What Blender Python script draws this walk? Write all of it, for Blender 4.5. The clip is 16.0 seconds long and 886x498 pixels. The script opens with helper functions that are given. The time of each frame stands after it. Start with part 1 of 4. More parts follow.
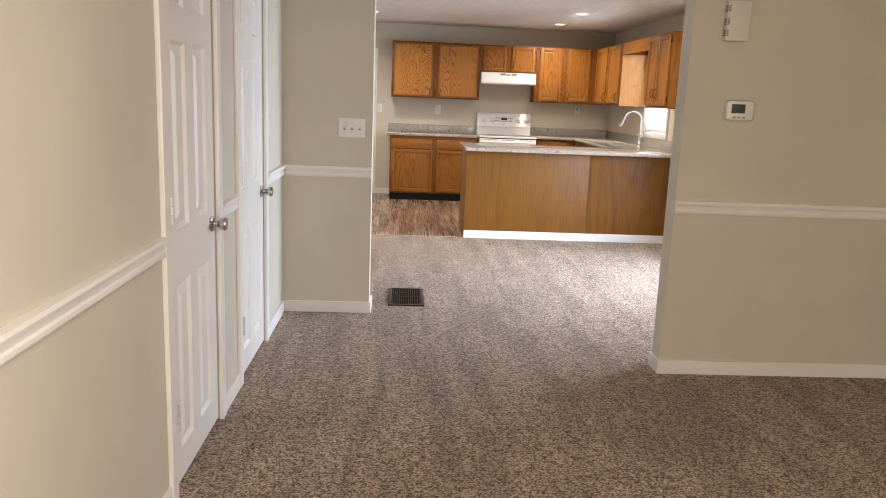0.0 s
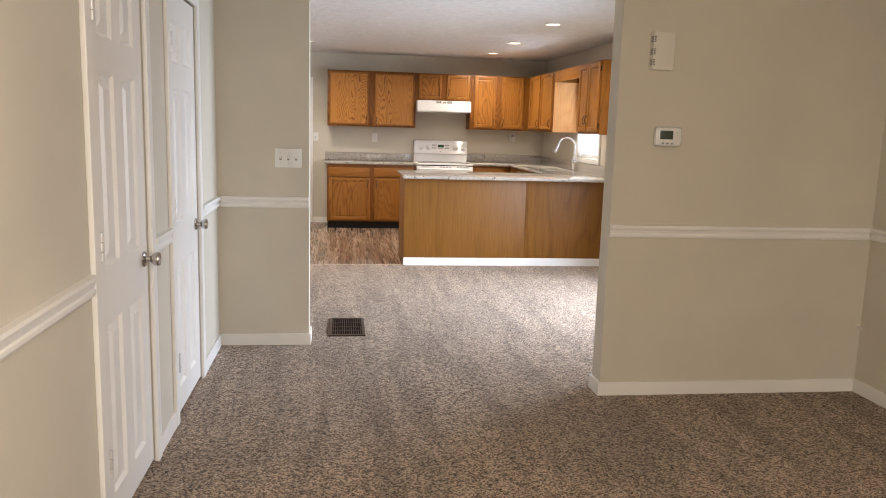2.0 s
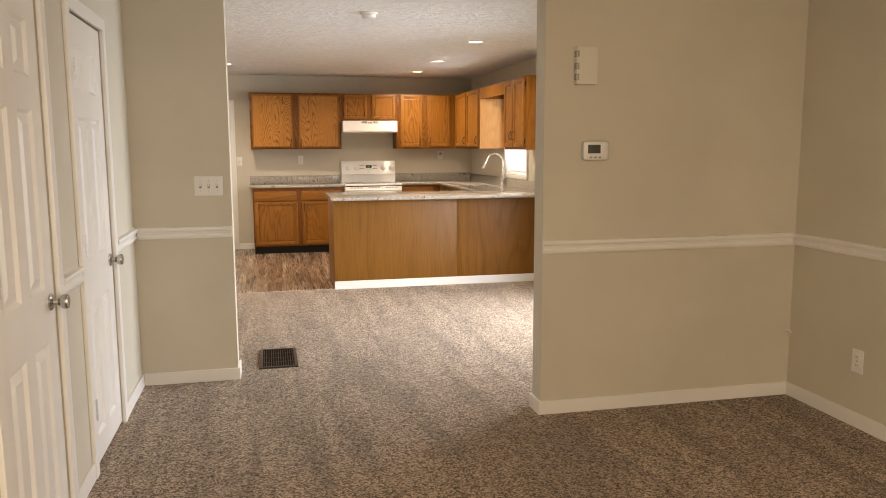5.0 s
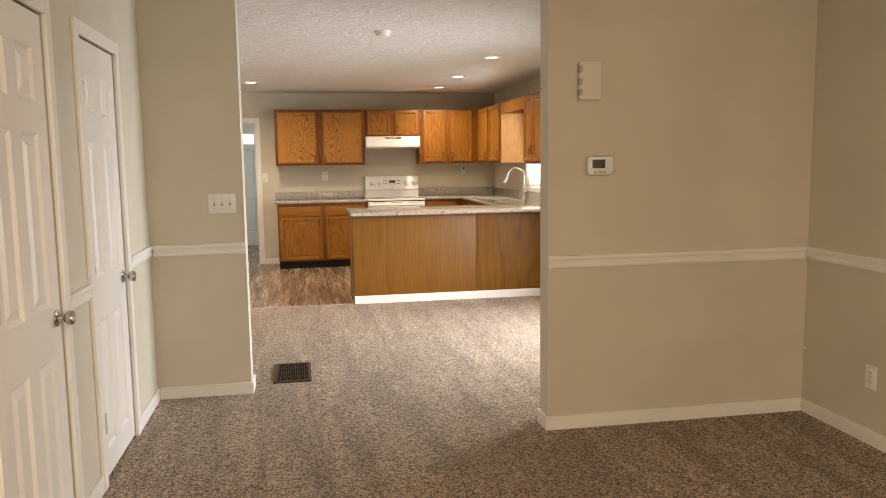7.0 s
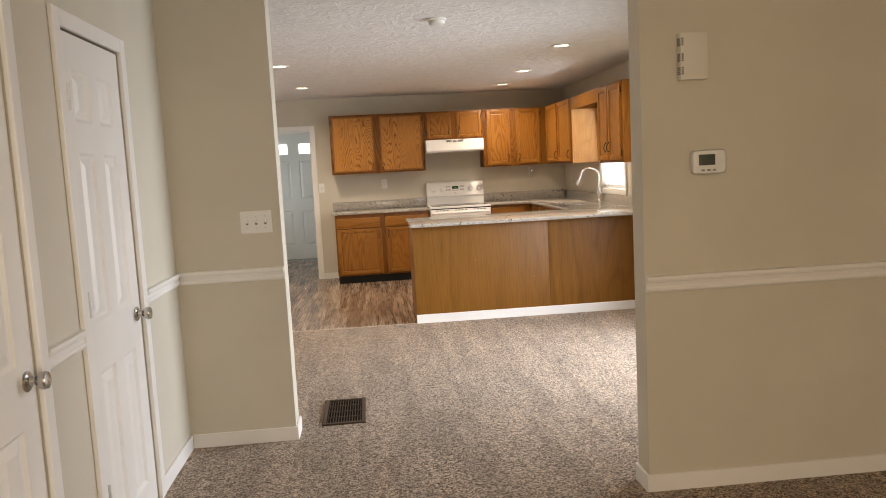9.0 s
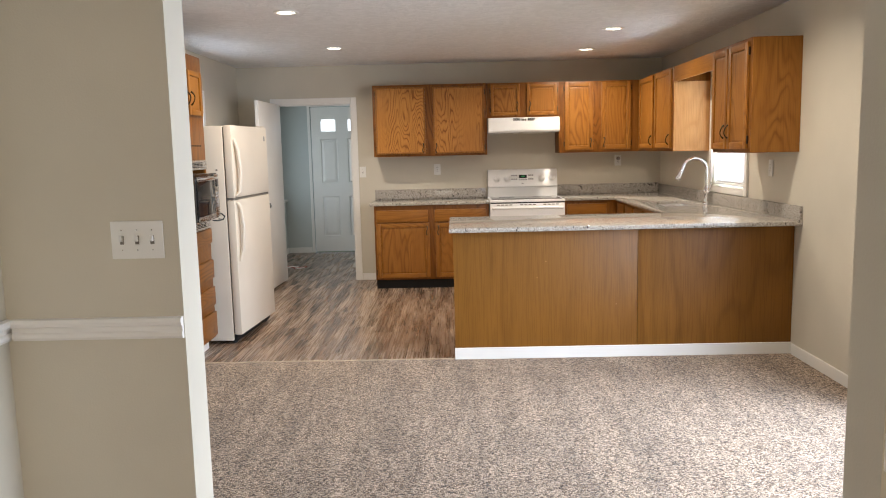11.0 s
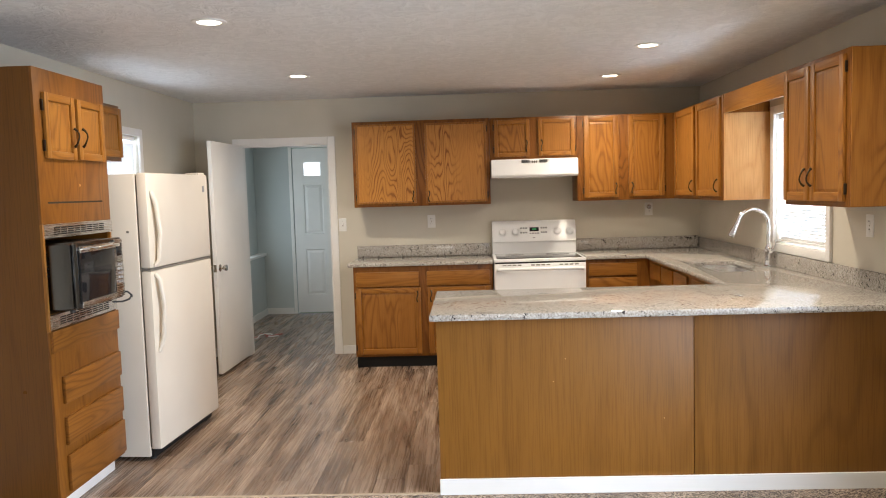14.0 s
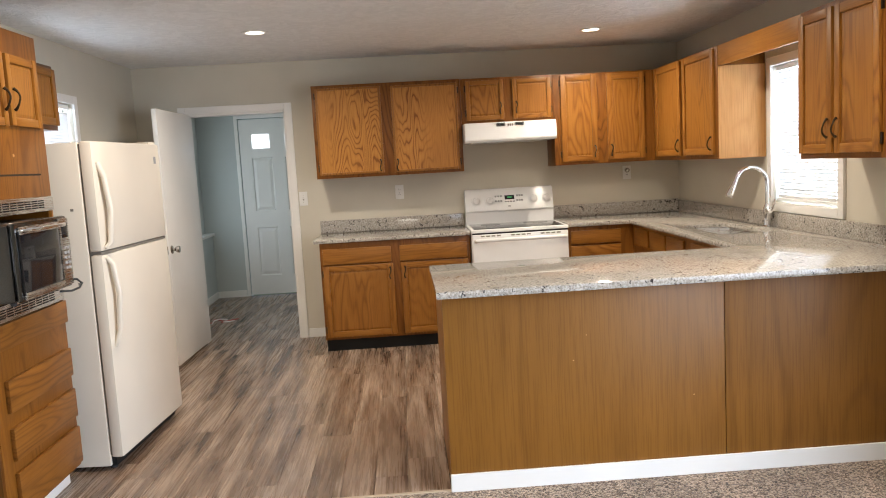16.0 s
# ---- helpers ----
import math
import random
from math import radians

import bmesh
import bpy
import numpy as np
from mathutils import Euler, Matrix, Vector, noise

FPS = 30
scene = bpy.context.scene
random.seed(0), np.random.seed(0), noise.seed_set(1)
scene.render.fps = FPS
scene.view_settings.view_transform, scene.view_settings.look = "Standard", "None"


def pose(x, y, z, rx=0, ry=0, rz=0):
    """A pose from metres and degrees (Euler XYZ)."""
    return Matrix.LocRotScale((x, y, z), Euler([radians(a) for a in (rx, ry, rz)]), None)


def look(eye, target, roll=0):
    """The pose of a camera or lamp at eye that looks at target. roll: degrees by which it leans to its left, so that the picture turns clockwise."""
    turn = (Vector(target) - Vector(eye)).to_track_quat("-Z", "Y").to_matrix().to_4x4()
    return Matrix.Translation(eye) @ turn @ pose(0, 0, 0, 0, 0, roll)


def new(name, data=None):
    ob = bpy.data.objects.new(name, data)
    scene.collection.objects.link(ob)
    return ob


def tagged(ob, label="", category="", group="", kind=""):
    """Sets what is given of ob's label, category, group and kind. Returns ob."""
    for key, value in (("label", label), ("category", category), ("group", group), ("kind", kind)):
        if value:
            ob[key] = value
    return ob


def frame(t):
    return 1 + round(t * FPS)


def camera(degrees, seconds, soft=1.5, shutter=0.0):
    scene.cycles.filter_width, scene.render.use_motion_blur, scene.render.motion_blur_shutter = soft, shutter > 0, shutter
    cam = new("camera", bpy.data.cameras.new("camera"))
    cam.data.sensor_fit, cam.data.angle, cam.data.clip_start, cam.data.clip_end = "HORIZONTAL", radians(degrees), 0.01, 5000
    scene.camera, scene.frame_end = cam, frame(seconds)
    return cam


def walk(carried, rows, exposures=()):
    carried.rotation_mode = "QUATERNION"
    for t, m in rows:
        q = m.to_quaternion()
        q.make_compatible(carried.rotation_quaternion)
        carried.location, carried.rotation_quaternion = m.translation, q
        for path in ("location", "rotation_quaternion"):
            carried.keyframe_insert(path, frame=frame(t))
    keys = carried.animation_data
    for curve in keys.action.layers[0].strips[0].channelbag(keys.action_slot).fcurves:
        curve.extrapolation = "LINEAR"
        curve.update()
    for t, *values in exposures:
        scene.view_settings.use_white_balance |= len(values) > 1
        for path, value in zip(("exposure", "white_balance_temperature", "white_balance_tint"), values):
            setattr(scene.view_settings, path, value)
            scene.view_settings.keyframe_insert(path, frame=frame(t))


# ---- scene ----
cam = camera(60.3, 16.0, soft=1.0)
PATH = [
    (0, (0.459, 0.327, 1.37), (0.566, 2.286, 0.981), 2.3),
    (0.5, (0.472, 0.325, 1.369), (0.594, 2.286, 1.001), 2.4),
    (1, (0.467, 0.331, 1.374), (0.627, 2.294, 1.025), 2.2),
    (1.5, (0.474, 0.328, 1.377), (0.682, 2.29, 1.049), 1.9),
    (2, (0.458, 0.329, 1.381), (0.721, 2.286, 1.065), 1.7),
    (2.5, (0.469, 0.344, 1.375), (0.773, 2.296, 1.065), 1.4),
    (3, (0.51, 0.361, 1.379), (0.851, 2.307, 1.067), 1.2),
    (3.5, (0.523, 0.375, 1.386), (0.814, 2.33, 1.082), 0.4),
    (4, (0.494, 0.422, 1.391), (0.874, 2.365, 1.106), -0.2),
    (4.2, (0.478, 0.449, 1.39), (0.919, 2.381, 1.118), -0.2),
    (6.3, (0.497, 0.387, 1.395), (0.873, 2.333, 1.132), -0.1),
    (6.5, (0.52, 0.384, 1.391), (0.842, 2.34, 1.13), -0.2),
    (7, (0.615, 0.38, 1.404), (0.967, 2.335, 1.172), -0.8),
    (7.5, (0.645, 0.408, 1.406), (1.021, 2.362, 1.206), -1.3),
    (8, (0.659, 0.497, 1.399), (0.967, 2.46, 1.169), -1.9),
    (8.5, (0.643, 0.76, 1.403), (0.892, 2.729, 1.158), -2.4),
    (9, (0.731, 1.073, 1.405), (0.908, 3.053, 1.188), -3.0),
    (9.5, (0.861, 1.485, 1.413), (0.919, 3.477, 1.237), -2.9),
    (9.7, (0.892, 1.656, 1.409), (0.941, 3.648, 1.239), -2.9),
    (11.8, (1.143, 3.447, 1.416), (1.056, 5.423, 1.117), -1.2),
    (12, (1.112, 3.595, 1.41), (1.017, 5.571, 1.114), -1.5),
    (12.5, (1.093, 3.917, 1.419), (1.024, 5.898, 1.149), -3.1),
    (13, (1.196, 4.142, 1.473), (1.146, 6.13, 1.26), -2.2),
    (13.5, (1.227, 4.202, 1.489), (1.178, 6.195, 1.319), -1.7),
    (14, (1.24, 4.219, 1.487), (1.172, 6.212, 1.333), -1.7),
    (14.5, (1.238, 4.23, 1.478), (1.141, 6.222, 1.327), -1.8),
    (15, (1.215, 4.267, 1.477), (1.066, 6.255, 1.312), -1.7),
    (15.5, (1.034, 4.43, 1.448), (0.832, 6.411, 1.257), -2.1),
    (16, (0.938, 4.648, 1.435), (1.032, 6.633, 1.21), -3.2),
]
walk(cam, [(t, look(eye, target, roll)) for t, eye, target, roll in PATH],
     exposures=[(0.0, 0.0, 5950, 16), (3.0, -0.03, 6050, 15), (4.0, -0.07, 6700, 16), (6.5, -0.10, 7100, 15), (7.5, -0.12, 7100, 15), (9.0, -0.26, 6700, 15), (9.7, -0.32, 6400, 15), (12.0, -0.11, 5950, 12), (16.0, -0.16, 6000, 12)])

# ---- world and lights ----
world = bpy.data.worlds.new("world")
world.use_nodes = True
scene.world = world
wn = world.node_tree.nodes
sky = wn.new("ShaderNodeTexSky")
sky.sky_type, sky.sun_disc = "NISHITA", False
sky.sun_elevation, sky.sun_rotation = radians(48), radians(70)
world.node_tree.links.new(sky.outputs[0], wn["Background"].inputs[0])
wn["Background"].inputs[1].default_value = 0.12
sun = new("sun", bpy.data.lights.new("sun", "SUN"))
sun.data.energy, sun.data.angle, sun.data.color = 1.0, radians(12), (1, 0.95, 0.88)
sun.matrix_world = look((10, 4, 12), (0, 0.4, 0))


def area(name, eye, target, w, h, watts, color, shape="RECTANGLE"):
    lamp = new(name, bpy.data.lights.new(name, "AREA"))
    lamp.data.shape, lamp.data.size, lamp.data.energy, lamp.data.color = shape, w, watts, color
    if shape == "RECTANGLE":
        lamp.data.size_y = h
    lamp.matrix_world = look(eye, target)
    return lamp


DAY = (0.80, 0.90, 1.0)
WARM = (1.0, 0.85, 0.64)
area("daylight_patio", (3.43, 5.72, 1.02), (1.2, 6.4, 0.2), 1.8, 1.9, 112, (0.82, 0.91, 1.0)).data.spread = radians(125)
area("daylight_sink_window", (3.452, 9.12, 1.49), (0, 9.12, 1.49), 0.74, 0.86, 40, DAY)
area("daylight_side_window", (-1.362, 9.56, 1.58), (3, 9.56, 1.58), 0.8, 0.74, 18, DAY)
area("daylight_back_room", (-1.49, 12.56, 1.33), (0, 12.5, 1.0), 1.1, 1.0, 12, (0.90, 1.0, 0.99))
# warm fill from an added, unseen opening behind the camera
area("fill_living_back", (1.8, -2.56, 1.4), (1.7, 3.0, 1.1), 1.7, 1.15, 66, (1.0, 0.86, 0.66))
# narrow fill added to brighten the near left wall, source out of view
area("fill_living_side", (3.43, -1.1, 1.4), (-0.3, 0.6, 1.2), 1.7, 1.15, 26, (0.98, 0.93, 0.84)).data.spread = radians(80)
LAMPS = ((-0.005, 8.0), (0.035, 9.8), (2.38, 10.32), (2.38, 9.06), (2.37, 7.41))
for lx, ly in LAMPS:
    area("downlight_glow", (lx, ly, 2.318), (lx, ly, 0), 0.11, 0, 21.5, WARM, "DISK").data.spread = radians(158)
# warm overhead fill, added out of view to brighten the living room
area("fill_living_ceiling", (0.7, 0.5, 2.19), (0.7, 0.5, 0), 0.3, 0, 34, (1.0, 0.76, 0.48), "DISK")

# ---- materials ----


def mat(name, color=(0.5, 0.5, 0.5), rough=0.5, metal=0.0):
    m = bpy.data.materials.new(name)
    m.use_nodes = True
    b = m.node_tree.nodes["Principled BSDF"]
    b.inputs["Base Color"].default_value = (*color, 1)
    b.inputs["Roughness"].default_value, b.inputs["Metallic"].default_value = rough, metal
    return m


class Net:
    def __init__(self, m):
        self.t = m.node_tree
        self.b = self.t.nodes["Principled BSDF"]

    def add(self, kind, **values):
        n = self.t.nodes.new("ShaderNode" + kind)
        for key, value in values.items():
            n.inputs[key].default_value = value
        return n

    def link(self, a, b):
        self.t.links.new(a, b)

    def coords(self, scale, shift=True):
        tc, mp = self.add("TexCoord"), self.add("Mapping")
        mp.inputs["Scale"].default_value = scale
        self.link(tc.outputs["Object"], mp.inputs["Vector"])
        if shift:
            info, mul = self.add("ObjectInfo"), self.add("VectorMath")
            mul.operation = "MULTIPLY"
            mul.inputs[1].default_value = (37.0, 53.0, 29.0)
            self.link(info.outputs["Random"], mul.inputs[0])
            self.link(mul.outputs[0], mp.inputs["Location"])
        return mp.outputs[0]

    def noise(self, vec, scale, detail=4.0, rough=0.55, distortion=0.0):
        n = self.add("TexNoise", Scale=scale, Detail=detail, Roughness=rough, Distortion=distortion)
        self.link(vec, n.inputs["Vector"])
        return n.outputs["Fac"]

    def ramp(self, fac, stops):
        r = self.add("ValToRGB")
        e = r.color_ramp.elements
        while len(e) < len(stops):
            e.new(0.5)
        for el, (p, c) in zip(e, stops):
            el.position, el.color = p, (*c, 1) if len(c) == 3 else c
        self.link(fac, r.inputs[0])
        return r.outputs[0]

    def mix(self, fac, a, b, mode="MIX"):
        n = self.add("Mix")
        n.data_type, n.blend_type = "RGBA", mode
        if isinstance(fac, (int, float)):
            n.inputs[0].default_value = fac
        else:
            self.link(fac, n.inputs[0])
        for sock, v in ((n.inputs[6], a), (n.inputs[7], b)):
            if isinstance(v, tuple):
                sock.default_value = (*v, 1)
            else:
                self.link(v, sock)
        return n.outputs[2]

    def math(self, op, a, b=0.0):
        n = self.add("Math")
        n.operation = op
        for sock, v in zip(n.inputs, (a, b)):
            if isinstance(v, (int, float)):
                sock.default_value = v
            else:
                self.link(v, sock)
        return n.outputs[0]

    def color(self, c):
        self.link(c, self.b.inputs["Base Color"])

    def rough(self, fac, lo, hi):
        n = self.add("MapRange")
        n.inputs["To Min"].default_value, n.inputs["To Max"].default_value = lo, hi
        self.link(fac, n.inputs["Value"])
        self.link(n.outputs[0], self.b.inputs["Roughness"])

    def bump(self, fac, strength, distance):
        n = self.add("Bump", Strength=strength, Distance=distance)
        self.link(fac, n.inputs["Height"])
        self.link(n.outputs[0], self.b.inputs["Normal"])


def painted(name, color, rough=0.55, orange=0.25):
    m = mat(name, color, rough)
    k = Net(m)
    v = k.coords((1, 1, 1), False)
    big = k.noise(v, 1.6, 3)
    dark = tuple(c * 0.94 for c in color)
    light = tuple(min(1, c * 1.04) for c in color)
    k.color(k.ramp(big, [(0.3, dark), (0.7, light)]))
    k.rough(k.noise(v, 6, 2), rough - 0.06, rough + 0.08)
    k.bump(k.noise(v, 160, 3), orange, 0.002)
    return m


def oak(name, light, mid, dark, along, rings=34.0, contrast=1.0, rough=0.38, across=7.0):
    """Varnished oak, its grain running along one axis."""
    m = mat(name, mid, rough)
    k = Net(m)
    s = [across, across, across]
    s[along] = across * 0.2
    v = k.coords(tuple(s))
    field = k.noise(v, 0.5, 2.5, 0.42, 0.2)
    ring = k.math("SINE", k.math("MULTIPLY", field, rings * 4.5))
    ring = k.math("MULTIPLY_ADD", ring, 0.5)
    ring.node.inputs[2].default_value = 0.5
    s2 = [170.0, 170.0, 170.0]
    s2[along] = 4.0
    v2 = k.coords(tuple(s2))
    pore = k.noise(v2, 1.0, 3, 0.6)
    base = k.ramp(ring, [(0.0, dark), (0.22, mid), (1.0, light)])
    flat = k.ramp(k.noise(v, 0.9, 3), [(0.3, mid), (0.75, light)])
    s3 = [5.0, 5.0, 5.0]
    s3[along] = 0.25
    patch = k.ramp(k.noise(k.coords(tuple(s3)), 1.0, 1), [(0.40, (0.12, 0.12, 0.12)), (0.58, (1, 1, 1))])
    both = k.mix(k.math("MULTIPLY", patch, min(1.0, 0.8 * contrast)), flat, base)
    pores = k.ramp(pore, [(0.36, (0.55, 0.45, 0.38)), (0.52, (1, 1, 1))])
    k.color(k.mix(0.38, both, pores, "MULTIPLY"))
    k.rough(k.noise(k.coords((3, 3, 3)), 2, 3), rough - 0.08, rough + 0.1)
    k.bump(pore, 0.12, 0.001)
    k.b.inputs["Specular IOR Level"].default_value = 0.28
    return m


wall_paint = painted("greige_wall_paint", (0.61, 0.565, 0.465))
back_paint = painted("pale_grey_wall_paint", (0.52, 0.55, 0.53))
trim_white = painted("white_trim_paint", (0.82, 0.80, 0.76), 0.35, 0.08)
door_white = painted("white_door_paint", (0.80, 0.78, 0.74), 0.35, 0.06)
plastic = painted("white_plastic", (0.80, 0.79, 0.75), 0.35, 0.02)
enamel = painted("white_enamel", (0.84, 0.84, 0.83), 0.22, 0.02)
bisque = painted("off_white_fridge_enamel", (0.71, 0.645, 0.545), 0.33, 0.12)
OAK = ((0.325, 0.137, 0.022), (0.270, 0.107, 0.015), (0.195, 0.072, 0.010))
oak_v = oak("honey_oak_upright_grain", *OAK, 2)
# oak darkened so the frame colour carries the shadow gaps around doors
oak_frame_shaded = oak("oak_face_frame_shaded", (0.23, 0.086, 0.011), (0.185, 0.066, 0.008), (0.12, 0.039, 0.004), 2)
oak_x = oak("honey_oak_cross_grain_x", *OAK, 0)
# shaded copy of the cross-grain oak, for fronts low under the downlight
oak_shaded_y = oak("oak_cross_grain_shaded", (0.24, 0.094, 0.015), (0.195, 0.073, 0.011), (0.12, 0.042, 0.006), 1)
oak_y = oak("honey_oak_cross_grain_y", *OAK, 1)
oak_panel = oak("honey_oak_plywood_panel", (0.48, 0.215, 0.040), (0.42, 0.175, 0.028), (0.22, 0.078, 0.010), 2, 40, 1.4, 0.36, 9.0)
oak_bare = oak("pale_oak_cabinet_side", (0.56, 0.31, 0.12), (0.50, 0.26, 0.09), (0.42, 0.20, 0.06), 2, 14, 0.6, 0.42)
veneer = oak("oak_veneer_sheet", (0.245, 0.106, 0.016), (0.215, 0.090, 0.012), (0.150, 0.057, 0.007), 2, 15, 0.62, 0.40, 4.2)
# oak veneer with the tower's dim light put into its base colour
tower_wood_dimmed = oak("oak_veneer_dimmed_colour", (0.150, 0.058, 0.007), (0.126, 0.047, 0.006), (0.100, 0.036, 0.004), 2, 9, 0.3, 0.30)
black = mat("black_plastic", (0.009, 0.009, 0.009), 0.6)
black.node_tree.nodes["Principled BSDF"].inputs["Specular IOR Level"].default_value = 0.25
dark_seam = mat("dark_gap", (0.02, 0.012, 0.006), 0.8)
bronze = mat("dark_bronze_metal", (0.05, 0.034, 0.02), 0.42, 0.8)
chrome = mat("chrome", (0.85, 0.86, 0.88), 0.07, 1.0)
nickel = mat("brushed_nickel", (0.50, 0.48, 0.45), 0.27, 1.0)
steel = mat("stainless_steel", (0.62, 0.61, 0.59), 0.25, 1.0)
kn = Net(steel)
kn.rough(kn.noise(kn.coords((1, 2, 120)), 4, 2), 0.18, 0.36)
dark_steel = mat("dark_polished_steel", (0.13, 0.125, 0.12), 0.24, 1.0)
dark_glass = mat("dark_oven_glass", (0.012, 0.012, 0.013), 0.06)
cook_glass = mat("black_ceramic_glass", (0.015, 0.015, 0.016), 0.05)
lcd = mat("grey_display", (0.055, 0.065, 0.05), 0.25)
green = mat("green_digits", (0.02, 0.2, 0.05), 0.4)
green.node_tree.nodes["Principled BSDF"].inputs["Emission Color"].default_value = (0.1, 1, 0.3, 1)
green.node_tree.nodes["Principled BSDF"].inputs["Emission Strength"].default_value = 0.15
grey_print = mat("grey_print", (0.30, 0.30, 0.30), 0.5)
register = mat("brown_register_enamel", (0.055, 0.034, 0.022), 0.6, 0.0)
register.node_tree.nodes["Principled BSDF"].inputs["Specular IOR Level"].default_value = 0.2
duct_dark = mat("dark_duct", (0.006, 0.005, 0.005), 0.9)
duct_dark.node_tree.nodes["Principled BSDF"].inputs["Specular IOR Level"].default_value = 0.05
hinge_satin = mat("satin_hinge_metal", (0.66, 0.65, 0.63), 0.38, 0.35)
rubber = mat("dark_rubber", (0.03, 0.03, 0.03), 0.7)
cord_white = mat("white_cord", (0.75, 0.74, 0.72), 0.45)
cord_red = mat("red_cord", (0.35, 0.06, 0.04), 0.5)
gasket = mat("grey_gasket", (0.20, 0.18, 0.15), 0.6)
blind_white = mat("white_blind_slat", (0.85, 0.86, 0.86), 0.4)
glow = mat("lamp_glow", (1, 1, 1), 0.5)
gb = glow.node_tree.nodes["Principled BSDF"]
gb.inputs["Emission Color"].default_value, gb.inputs["Emission Strength"].default_value = (1, 0.84, 0.60, 1), 7
glass = mat("window_glass", (1, 1, 1), 0.0)
glass.node_tree.nodes["Principled BSDF"].inputs["Transmission Weight"].default_value = 1.0

ceil_mat = mat("stippled_white_ceiling", (0.82, 0.82, 0.81), 0.85)
k = Net(ceil_mat)
v = k.coords((1, 1, 1), False)
st = k.ramp(k.noise(v, 9, 5, 0.62, 1.6), [(0.40, (0, 0, 0)), (0.62, (1, 1, 1))])
k.color(k.mix(st, (0.77, 0.77, 0.76), (0.84, 0.84, 0.83)))
k.bump(st, 0.75, 0.006)

carpet = mat("beige_brown_cut_pile_carpet", (0.3, 0.24, 0.19), 0.95)
k = Net(carpet)
v = k.coords((1, 1, 1), False)
warp = k.add("VectorMath")
warp.operation = "ADD"
wob = k.add("TexNoise", Scale=60.0, Detail=2.0)
k.link(v, wob.inputs["Vector"])
wob2 = k.add("VectorMath")
wob2.operation = "SCALE"
wob2.inputs["Scale"].default_value = 0.012
k.link(wob.outputs["Color"], wob2.inputs[0])
k.link(v, warp.inputs[0])
k.link(wob2.outputs[0], warp.inputs[1])
tuft = k.add("TexVoronoi", Scale=155.0)
k.link(warp.outputs[0], tuft.inputs["Vector"])
sep = k.add("SeparateColor")
k.link(tuft.outputs["Color"], sep.inputs[0])
clump = k.noise(v, 34, 3)
fleck = k.math("ADD", k.math("MULTIPLY", sep.outputs[0], 0.75), k.math("MULTIPLY", clump, 0.5))
tone = k.ramp(fleck, [(0.26, (0.040, 0.023, 0.013)), (0.43, (0.130, 0.084, 0.050)), (0.62, (0.280, 0.199, 0.133)), (0.88, (0.58, 0.452, 0.335))])
swath = k.noise(k.coords((4.6, 0.5, 1), False), 1.4, 3, 0.5, 0.7)
foot = k.noise(v, 2.6, 4, 0.6, 0.4)
pile = k.math("ADD", k.math("MULTIPLY", swath, 0.65), k.math("MULTIPLY", foot, 0.35))
k.color(k.mix(0.8, tone, k.ramp(pile, [(0.41, (0.80, 0.79, 0.78)), (0.57, (1.2, 1.2, 1.2))]), "MULTIPLY"))
k.bump(k.math("SUBTRACT", k.math("MULTIPLY", fleck, 0.8), tuft.outputs["Distance"]), 0.9, 0.008)
k.b.inputs["Sheen Weight"].default_value = 0.25
k.b.inputs["Sheen Roughness"].default_value = 0.5
k.b.inputs["Specular IOR Level"].default_value = 0.1

plank_mat = mat("grey_brown_vinyl_plank", (0.2, 0.15, 0.12), 0.4)
k = Net(plank_mat)
v = k.coords((11, 1.0, 1))
band = k.noise(v, 0.9, 5, 0.65, 0.3)
fine = k.noise(k.coords((90, 2.6, 1)), 1.0, 4, 0.65)
info = k.add("ObjectInfo")
tone = k.ramp(band, [(0.32, (0.060, 0.036, 0.023)), (0.48, (0.205, 0.138, 0.094)), (0.66, (0.42, 0.318, 0.24))])
tone = k.mix(0.42, tone, k.ramp(fine, [(0.3, (0.55, 0.52, 0.5)), (0.65, (1.2, 1.18, 1.16))]), "MULTIPLY")
k.color(k.mix(0.8, tone, k.ramp(info.outputs["Random"], [(0.0, (0.90, 0.89, 0.88)), (1.0, (1.08, 1.08, 1.08))]), "MULTIPLY"))
k.rough(fine, 0.20, 0.35)
k.bump(fine, 0.12, 0.001)

granite = mat("speckled_pale_granite", (0.5, 0.46, 0.4), 0.12)
k = Net(granite)
v = k.coords((1, 1, 1), False)
cloud = k.noise(v, 7, 4, 0.6, 0.6)
grain = k.noise(v, 95, 4, 0.7)
spot = k.noise(v, 48, 3, 0.75, 0.4)
spots = k.ramp(spot, [(0.36, (1, 1, 1)), (0.41, (0, 0, 0))])
rust = k.noise(v, 22, 3, 0.6)
tone = k.ramp(grain, [(0.30, (0.20, 0.180, 0.155)), (0.46, (0.37, 0.340, 0.300)), (0.62, (0.55, 0.525, 0.485))])
tone = k.mix(0.3, tone, k.ramp(cloud, [(0.3, (0.66, 0.62, 0.57)), (0.7, (1.15, 1.12, 1.08))]), "MULTIPLY")
tone = k.mix(k.ramp(rust, [(0.64, (0, 0, 0)), (0.78, (0.5, 0.5, 0.5))]), tone, (0.30, 0.19, 0.11))
k.color(k.mix(spots, tone, (0.035, 0.03, 0.03)))
k.rough(grain, 0.03, 0.07)

